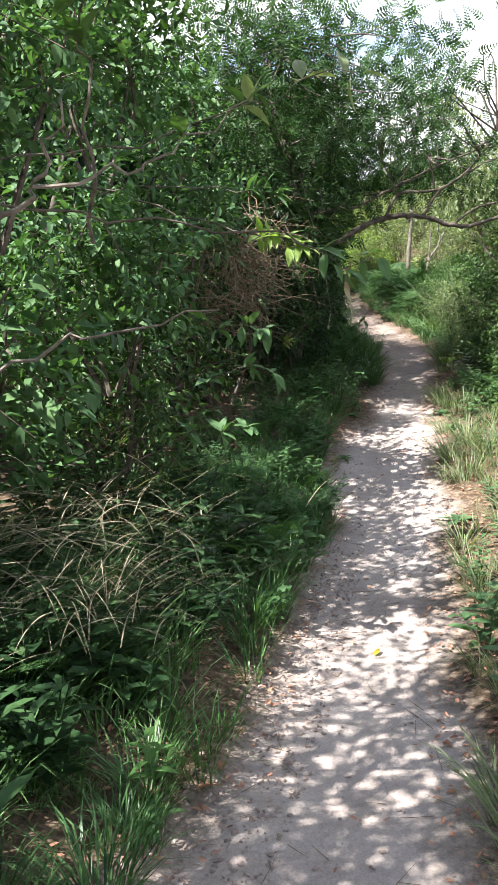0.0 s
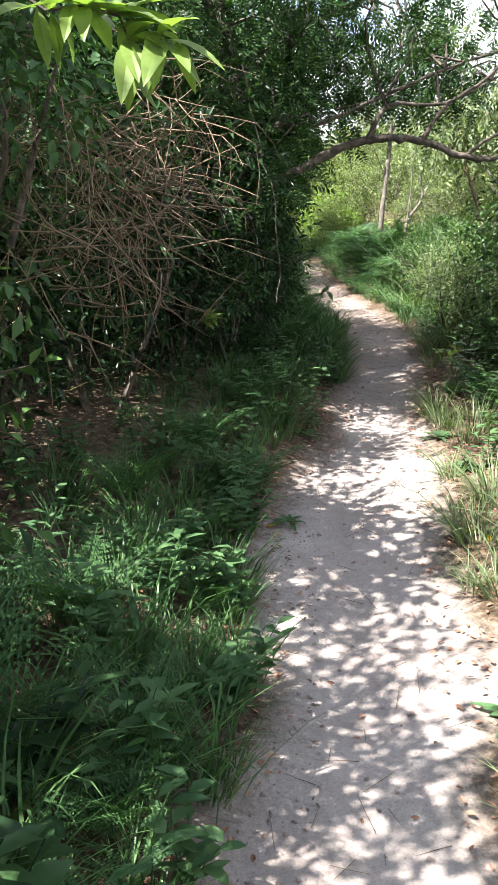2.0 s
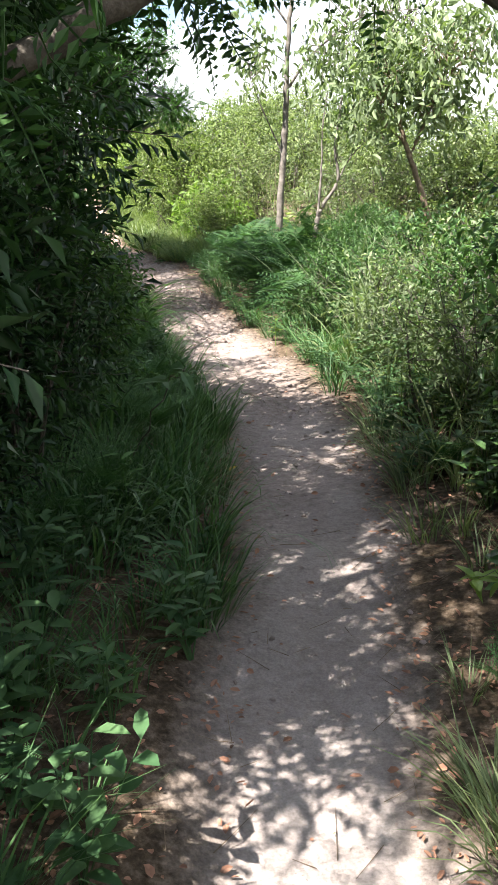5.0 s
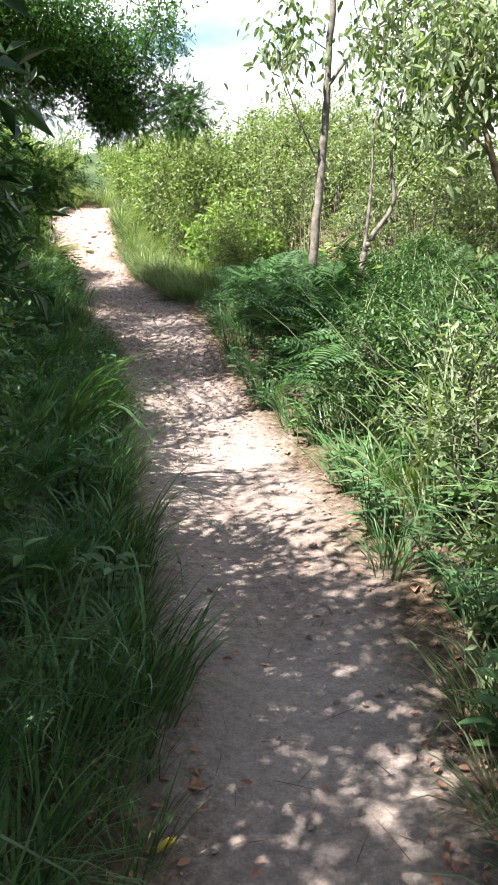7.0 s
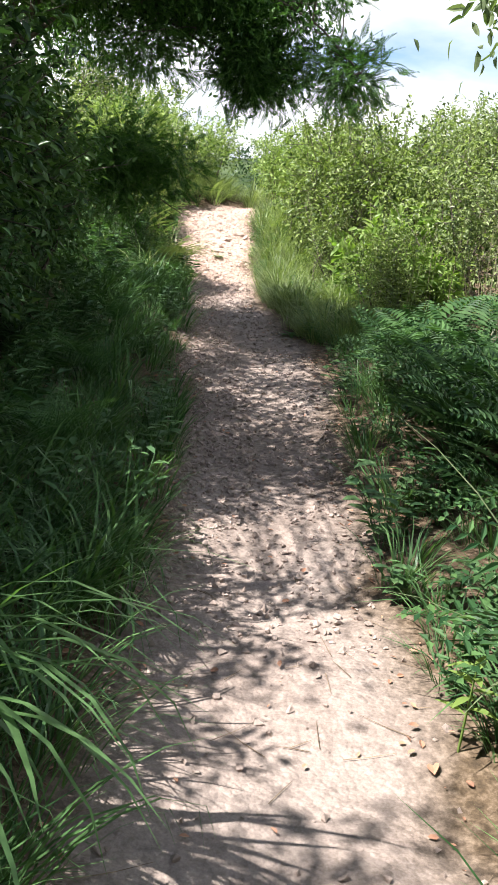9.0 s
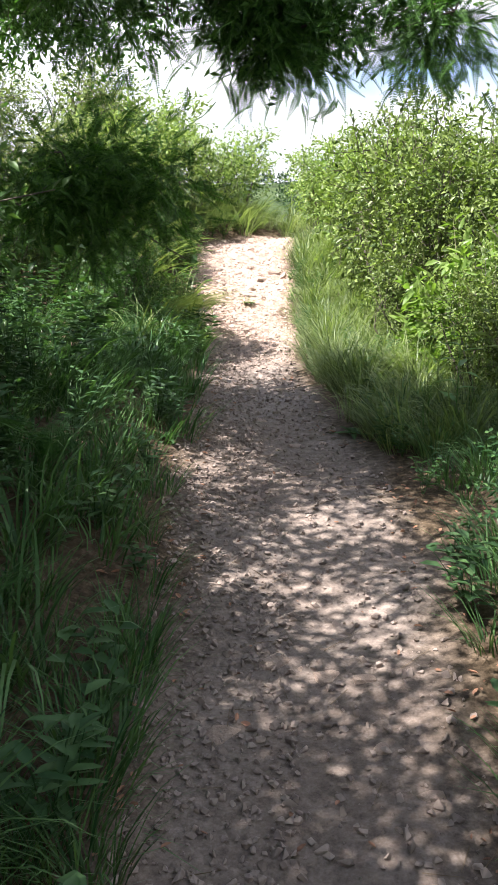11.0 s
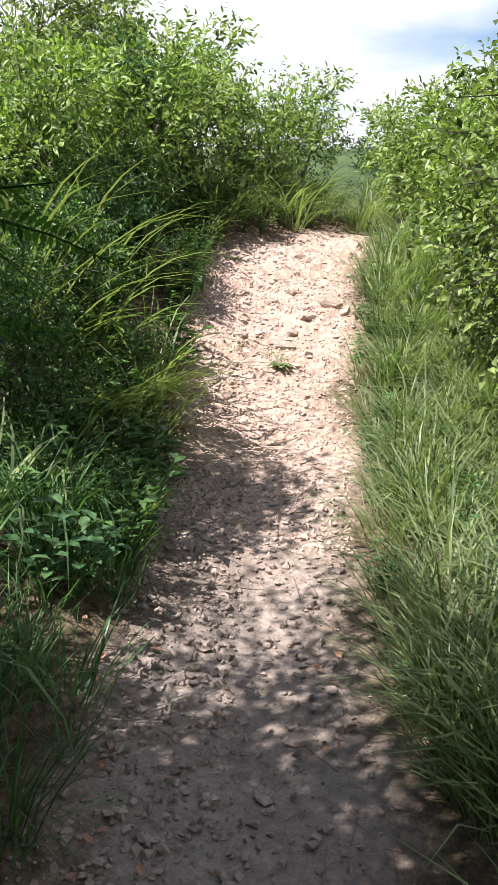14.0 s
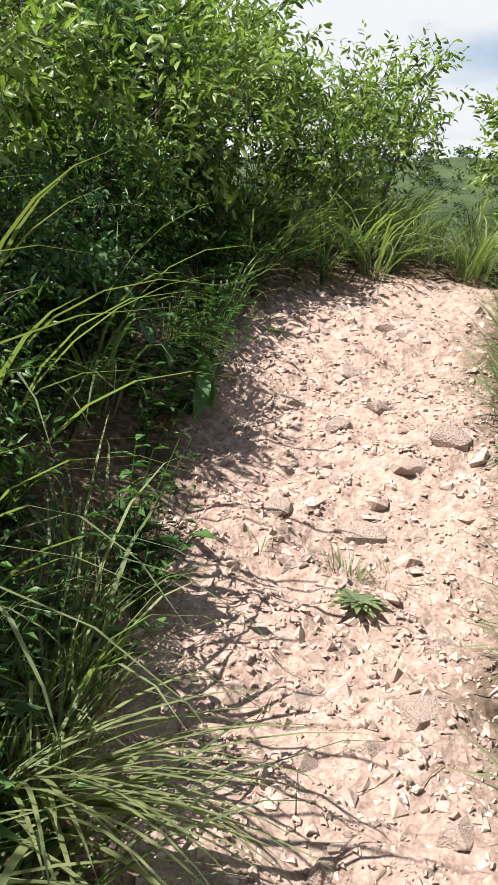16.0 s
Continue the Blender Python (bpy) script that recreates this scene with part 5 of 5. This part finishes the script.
spray("broad green leaves on a low twig", [(-0.8, 3.7, 0.7), (-0.4, 3.65, 0.95), (-0.1, 3.6, 1.03), (0.06, 3.6, 1.02)], 0.085, 0.036, WEED_LEAF, [1.0, 0.8, 0.6], 0.003, 6)
spray("broad green leaves on a low twig", [(-0.8, 3.6, 0.5), (-0.45, 3.6, 0.72), (-0.2, 3.55, 0.8), (-0.05, 3.5, 0.82)], 0.085, 0.036, WEED_LEAF, [1.0, 0.8, 0.6], 0.003, 7)
spray("pale leaf cluster catching the sun", [(-0.4, 8.1, 0.5), (0.0, 8.2, 0.62), (0.18, 8.25, 0.68), (0.30, 8.3, 0.68)], 0.09, 0.05, YOUNG_LEAF, [1.0, 0.85], 0.004, 8)
spray("pinnate yellow-green leaves low on the bank", [(-0.5, 23.2, 1.0), (-0.25, 23.1, 1.3), (-0.05, 23.05, 1.42), (0.1, 23.0, 1.42)], 0.09, 0.03, YOUNG_LEAF, [1.0, 0.8, 0.6], 0.004, 8)
spray("green leaves hanging out from the bank", [(-0.6, 24.7, 1.3), (-0.3, 24.65, 1.75), (-0.1, 24.6, 1.72), (0.08, 24.6, 1.6)], 0.14, 0.05, WEED_LEAF, [1.0, 0.8, 0.6], 0.005, 8)
spray("large leaf beside the path", [(1.1, 10.95, 0.2), (1.3, 11.0, 0.55), (1.38, 11.0, 0.62)], 0.16, 0.055, WEED_LEAF, [1.0, 0.6], 0.004, 4)
spray("grey bare branch in the thicket", [(-0.9, 2.1, 1.5), (-0.54, 2.0, 1.63), (-0.46, 2.0, 1.68), (-0.43, 2.0, 1.74), (-0.38, 2.0, 1.86)], 0.07, 0.03, SHRUB_LEAF, [1.0], 0.009, 3, PALE_BARK)
spray("thin bare twig crossing the thicket", [(-0.46, 2.0, 1.68), (-0.27, 2.0, 1.69), (-0.16, 2.0, 1.73), (0.03, 2.0, 1.83)], 0.08, 0.035, SHRUB_LEAF, [1.0, 0.8], 0.005, 4, PALE_BARK)
spray("upright thin stem with dark leaves", [(-0.35, 2.05, 1.55), (-0.33, 2.0, 1.82), (-0.32, 2.0, 2.03), (-0.30, 2.0, 2.2)], 0.11, 0.05, SHRUB_LEAF, [1.0, 0.8, 0.65], 0.005, 6)
spray("weathered pale branch lying in the thicket", [(-1.1, 2.6, 1.05), (-0.7, 2.6, 1.25), (-0.45, 2.6, 1.3), (-0.1, 2.6, 1.35)], 0.07, 0.03, SHRUB_LEAF, [0.95], 0.008, 3, PALE_BARK)

spray("pale bare vine hanging from the arching tree", [(0.55, 8.9, 2.2), (0.62, 8.85, 1.8), (0.72, 8.8, 1.4), (0.76, 8.8, 1.0), (0.74, 8.8, 0.72)], 0.05, 0.02, SHRUB_LEAF, [0.3], 0.006, 2, PALE_BARK)
spray("thin vine looped in the thicket", [(0.3, 8.6, 1.9), (0.42, 8.55, 1.5), (0.58, 8.6, 1.25), (0.66, 8.7, 0.9)], 0.05, 0.02, SHRUB_LEAF, [0.5], 0.004, 2, PALE_BARK)
spray("fern-like sunlit sprig at the path edge", [(2.3, 9.5, 0.0), (2.2, 9.45, 0.22), (2.08, 9.4, 0.3), (1.98, 9.4, 0.28)], 0.07, 0.032, YOUNG_LEAF, [1.0, 0.8, 0.6], 0.003, 6)


def dry_tangle(x, y, z, spread, k=55):
    """Bare crooked twigs hanging in the thicket."""
    sh = Shape()
    for _ in range(k):
        p = np.array([0, 0, 0]) + rng.normal(size=3) * spread
        d = unit(rng.normal(size=3) + np.array([0.2, 0, -0.5]))
        ln = rng.uniform(0.2, 0.55)
        q = p + d * ln * 0.5 + rng.normal(size=3) * 0.05
        add_tube(sh, curve_pts([p, q, q + unit(d + rng.normal(size=3) * 0.5) * ln * 0.5], 5), np.linspace(0.0032, 0.0012, 5), 4)
    ob = new("dry_twigs", sh.mesh("dry_twigs", TWIG))
    ob.matrix_basis = pose(x, y, z)
    return tagged(ob, "tangle of bare dry brown twigs in the thicket", "twigs", "", "stuff")


for tangle in TANGLES:
    dry_tangle(*tangle)

# ---- stones and litter ----


def hull_shape(points):
    """The angular stone spanned by some points."""
    m = bmesh.new()
    for p in points:
        m.verts.new(p)
    got = bmesh.ops.convex_hull(m, input=m.verts)
    bmesh.ops.delete(m, geom=[g for g in set(got["geom_interior"]) | set(got["geom_unused"]) if isinstance(g, bmesh.types.BMVert)], context="VERTS")
    bmesh.ops.triangulate(m, faces=m.faces)
    m.verts.index_update()
    v, f = np.array([q.co for q in m.verts]), np.array([[q.index for q in g.verts] for g in m.faces])
    m.free()
    return v, f


def rock_shape(sx, sy, sz, corners=16):
    """A broken stone: flat faces and sharp edges, slightly chipped."""
    p = ball(corners) * rng.uniform(0.8, 1.0, (corners, 1))
    p = np.sign(p) * np.abs(p) ** 0.8
    v, f = hull_shape(p * np.array([sx, sy, sz]))
    return Shape().add(v, f)


CHIPS = [hull_shape(ball(9) * rng.uniform(0.65, 1.0, (9, 1))) for _ in range(6)]
PEBBLES = [hull_shape(ball(11) * rng.uniform(0.75, 1.0, (11, 1))) for _ in range(6)]
ROCKS = [rock_shape(*s) for s in ((1.0, 0.75, 0.55), (1.0, 0.6, 0.65), (1.0, 0.85, 0.6), (1.0, 0.5, 0.5))]
ROCK_MESH = [s.mesh("rock", ROCK) for s in ROCKS]


def rock(x, y, size, turn, tilt=0.0, k=0, label="half-buried beige stone in the path"):
    ob = tagged(new("rock", ROCK_MESH[k]), label, "rock", "stones in the path")
    ob.matrix_basis = pose(x, y, float(land(x, y)) - size * 0.32, tilt, tilt * 0.5, turn)
    ob.scale = (size, size, size)
    return ob


for x, y, s, t, ti, k in ((0.48, 25.37, 0.10, 40, 25, 1), (0.44, 24.32, 0.11, 80, 10, 1), (0.70, 24.33, 0.10, 10, 5, 2), (0.84, 24.27, 0.11, 150, 15, 0), (0.53, 23.33, 0.10, 100, 12, 1), (0.74, 23.4, 0.075, 60, 20, 0), (0.95, 24.78, 0.1, 0, 12, 0),
                          (0.83, 24.6, 0.085, 20, 15, 1), (0.53, 24.87, 0.09, 70, 15, 1), (0.29, 25.06, 0.10, 30, 20, 1), (0.54, 25.95, 0.09, 120, 25, 0), (0.31, 26.1, 0.09, 90, 15, 3), (0.84, 23.2, 0.08, 90, 20, 3), (0.97, 23.59, 0.09, 30, 0, 2),
                          (0.56, 23.5, 0.07, 10, 25, 3), (0.44, 23.2, 0.05, 0, 5, 0), (0.99, 23.93, 0.12, 88, 0, 2), (0.75, 26.2, 0.07, 20, 20, 0), (0.36, 24.75, 0.08, 10, 15, 3), (0.66, 25.0, 0.07, 60, 10, 0)):
    rock(x, y, s, t, ti, k)
for x, y, s, t, k in ((1.31, 20.15, 0.065, 10, 0), (1.53, 19.68, 0.055, 30, 2), (1.68, 19.72, 0.05, 80, 2), (1.74, 18.95, 0.055, 50, 2), (1.42, 18.85, 0.085, 20, 0), (1.62, 17.55, 0.07, 40, 1), (1.78, 17.5, 0.06, 10, 2), (1.5, 17.2, 0.09, 70, 0), (1.35, 20.9, 0.06, 15, 1), (1.2, 18.7, 0.045, 70, 0), (1.3, 22.35, 0.055, 20, 3), (1.35, 22.25, 0.05, 60, 3)):
    rock(x, y, s, t, 0, k, "grey-brown stone on the gravelly path")
for k in range(60):
    y = 22.2 + (k * 0.618 % 1) ** 0.9 * 4.6
    a, b = float(left_edge(y)), float(right_edge(y))
    rock(a + (b - a) * (k * 0.377 % 1), y, 0.016 + 0.035 * r.random() ** 2, r.uniform(0, 360), r.uniform(-25, 25), k % 4, "small angular stone in the path")
for k in range(70):
    y = 22.3 + (k * 0.618 % 1) * 4.3
    a, b = float(left_edge(y)), float(right_edge(y))
    ob = rock(a + (b - a) * (0.1 + 0.85 * (k * 0.443 % 1)), y, 0.03 + 0.07 * r.random() ** 2, 70 + r.uniform(-35, 35), r.uniform(15, 40), (1, 3)[k % 2], "jagged pinkish stone bedded in the path")
    ob.location.z -= ob.scale[0] * 0.2
for k in range(46):
    y = 16.5 + (k * 0.618 % 1) * 5.4
    a, b = float(left_edge(y)), float(right_edge(y))
    rock(a + (b - a) * (k * 0.377 % 1) ** 1.4, y, 0.016 + 0.03 * r.random() ** 2, r.uniform(0, 360), r.uniform(-25, 25), k % 4, "small grey-brown stone on the gravelly path")


def scatter(name, label, category, spots, size, mat, squash=0.75, kinds=PEBBLES, sink=-0.2):
    """Loose stones lying on the ground, each turned and stretched differently."""
    sh = Shape()
    which = rng.integers(0, len(kinds), len(spots))
    for q, (base_v, base_f) in enumerate(kinds):
        sp = spots[which == q]
        k = len(sp)
        s = size[0] + (size[1] - size[0]) * rng.uniform(size=k) ** 2.2
        v = base_v[None] * (s[:, None, None] * rng.uniform(0.65, 1.35, (k, 1, 3)))
        v[:, :, 2] *= squash
        a = rng.uniform(0, 6.28, k)
        c, si = np.cos(a)[:, None], np.sin(a)[:, None]
        v = np.stack([v[:, :, 0] * c - v[:, :, 1] * si, v[:, :, 0] * si + v[:, :, 1] * c, v[:, :, 2]], 2)
        z = land(sp[:, 0], sp[:, 1])
        v += np.stack([sp[:, 0], sp[:, 1], z - s * sink], 1)[:, None]
        sh.add(v, np.arange(k)[:, None, None] * len(base_v) + base_f[None])
    return tagged(new(name, sh.mesh(name, mat)), label, category, "", "stuff")


def spots_on(y0, y1, k, lo=-0.1, hi=1.1, side_power=None):
    y = rng.uniform(y0, y1, k)
    u = rng.uniform(lo, hi, k) if side_power is None else side_power(k)
    return np.stack([left_edge(y) + (right_edge(y) - left_edge(y)) * u, y], 1)


scatter("gravel", "coarse grey-brown gravel on the path", "gravel", np.concatenate([spots_on(15, 22.6, 4200, -0.05, 1.02), spots_on(16, 22.6, 3600, -0.1, 0.45), spots_on(12, 16, 300)]), (0.004, 0.018), STONE, 0.9, PEBBLES, -0.35)
scatter("gravel", "pale broken stone fragments on the path", "gravel", np.concatenate([spots_on(22, 27, 4200, -0.05, 1.05), spots_on(22, 25.5, 7000, -0.05, 1.05)]), (0.003, 0.017), ROCK, 0.95, PEBBLES, 0.1)
scatter("gravel", "bedded angular stones in the steep path", "gravel", spots_on(22, 27, 420, -0.03, 1.03), (0.015, 0.05), ROCK, 0.9, PEBBLES, 0.3)
scatter("gravel", "fine gravel along the sandy path edge", "gravel", np.concatenate([spots_on(1.2, 4.6, 2400, -0.15, 0.36), spots_on(4, 7, 500, -0.1, 0.3), spots_on(1.2, 12, 600)]), (0.003, 0.015), STONE)


def litter(label, spots, size, mat):
    k = len(spots)
    sh = Shape()
    a = rng.uniform(0, 6.28, k)
    P = np.stack([spots[:, 0], spots[:, 1], land(spots[:, 0], spots[:, 1]) + rng.uniform(0.004, 0.014, k)], 1)
    D = np.stack([np.cos(a), np.sin(a), rng.normal(size=k) * 0.18], 1)
    s = rng.uniform(*size, k)
    add_leaves(sh, P, D, np.array([[0, 0, 1.0]]) + rng.normal(size=(k, 3)) * 0.3, s, s * rng.uniform(0.35, 0.6, k), 0.25, rng.uniform(-0.3, 0.3), True)
    return tagged(new("leaf_litter", sh.mesh("leaf_litter", mat)), label, "leaf litter", "", "stuff")


litter("brown dead leaves along the path edges", np.concatenate([spots_on(0.8, 12, 2400, -0.9, 0.14), spots_on(0.8, 12, 2600, 0.88, 1.8), spots_on(11, 22, 500, -0.3, 0.1), spots_on(11, 20, 500, 0.92, 1.5), spots_on(1, 22, 260, 0, 1)]), (0.01, 0.036), LITTER)


def twig_litter(k):
    sh = Shape()
    for x, y in spots_on(1.5, 24, k, -0.3, 1.3):
        a, ln = rng.uniform(0, 6.28), rng.uniform(0.04, 0.16)
        p = [(x + math.cos(a) * ln * q, y + math.sin(a) * ln * q + 0.02 * math.sin(q * 3), 0) for q in (-0.5, 0, 0.5)]
        p = [(u, v, float(land(u, v)) + 0.005) for u, v, _ in p]
        add_tube(sh, p, [0.0014, 0.0012, 0.0006], 3)
    return tagged(new("twig_litter", sh.mesh("twig_litter", TWIG)), "dry twigs and stalks lying on the path", "twigs", "", "stuff")


twig_litter(650)
for x, y, a in ((0.42, 3.5, 60), (1.45, 6.75, 20), (1.52, 6.6, 80), (0.55, 6.95, 10), (1.6, 11.5, 40)):
    sh = Shape()
    add_leaves(sh, [(0, 0, 0.006)], [(1, 0, 0.05)], [(0, 0, 1.0)], 0.06, 0.025, 0.2, -0.1, True)
    tagged(part_alone("fallen_leaf", sh, YELLOW_LEAF, at_land(x, y, a)), "yellow fallen leaf lying on the path", "leaf", "fallen leaves")

for x, y, a, s in ((-0.28, 2.46, 30, 1.6), (-0.2, 2.6, 100, 1.3), (-0.45, 2.2, 200, 1.2), (2.42, 11.75, 20, 1.8), (2.38, 11.55, 120, 1.5), (2.5, 12.6, 70, 1.4), (1.78, 7.2, 40, 1.3), (2.35, 14.45, 90, 1.3), (1.72, 11.7, 150, 1.2), (1.2, 15.6, 220, 1.5)):
    sh = Shape()
    add_leaves(sh, [(0, 0, 0.012)], [(1, 0, 0.12)], [(0.2, 0.3, 1.0)], 0.05 * s, 0.024 * s, 0.3, 0.3, 2)
    tagged(part_alone("fallen_leaf", sh, LITTER, at_land(x, y, a)), "curled brown dead leaf lying by the path", "leaf", "fallen leaves")

# ---- far hill ----


def build_hill():
    sh = Shape()
    xs, ys = np.linspace(-260, 320, 90), np.linspace(150, 420, 45)
    X, Y = np.meshgrid(xs, ys)
    crest = np.interp(X, [-260, -90, -32, -8, 40, 130, 320], [14, 22, 27.5, 28.5, 20, 15, 10])
    Z = -22 + (crest + 22) * np.exp(-((Y - 300) / 75) ** 2) + waves(X, Y, [(0.05, 1.2), (0.13, 0.7), (0.3, 0.35)])
    c = len(xs)
    i = (np.arange(len(ys) - 1)[:, None] * c + np.arange(c - 1)[None]).ravel()
    sh.add(np.stack([X, Y, Z], 2).reshape(-1, 3), np.concatenate([np.stack([i, i + 1, i + c + 1], 1), np.stack([i, i + c + 1, i + c], 1)]))
    return tagged(new("backdrop_hill", sh.mesh("backdrop_hill", HILL_GREEN, True)), "distant green hill with grass and scrub", "hill", "", "structure")


build_hill()
_c = np.stack([rng.uniform(-85, 70, 420), rng.uniform(215, 312, 420), 0 * np.ones(420)], 1)
_c[:, 2] = np.interp(_c[:, 0], [-260, -90, -32, -8, 40, 130], [14, 22, 27.5, 28.5, 20, 15]) * np.exp(-((_c[:, 1] - 300) / 75) ** 2) - 22 * (1 - np.exp(-((_c[:, 1] - 300) / 75) ** 2)) + 1.0
far = leaf_crown(_c, 30, 0.8, 0.9, 0.6, 0.0)
tagged(new("far_trees", far.mesh("far_trees", DARK_LEAF)), "dark trees along the distant ridge", "trees", "", "stuff")
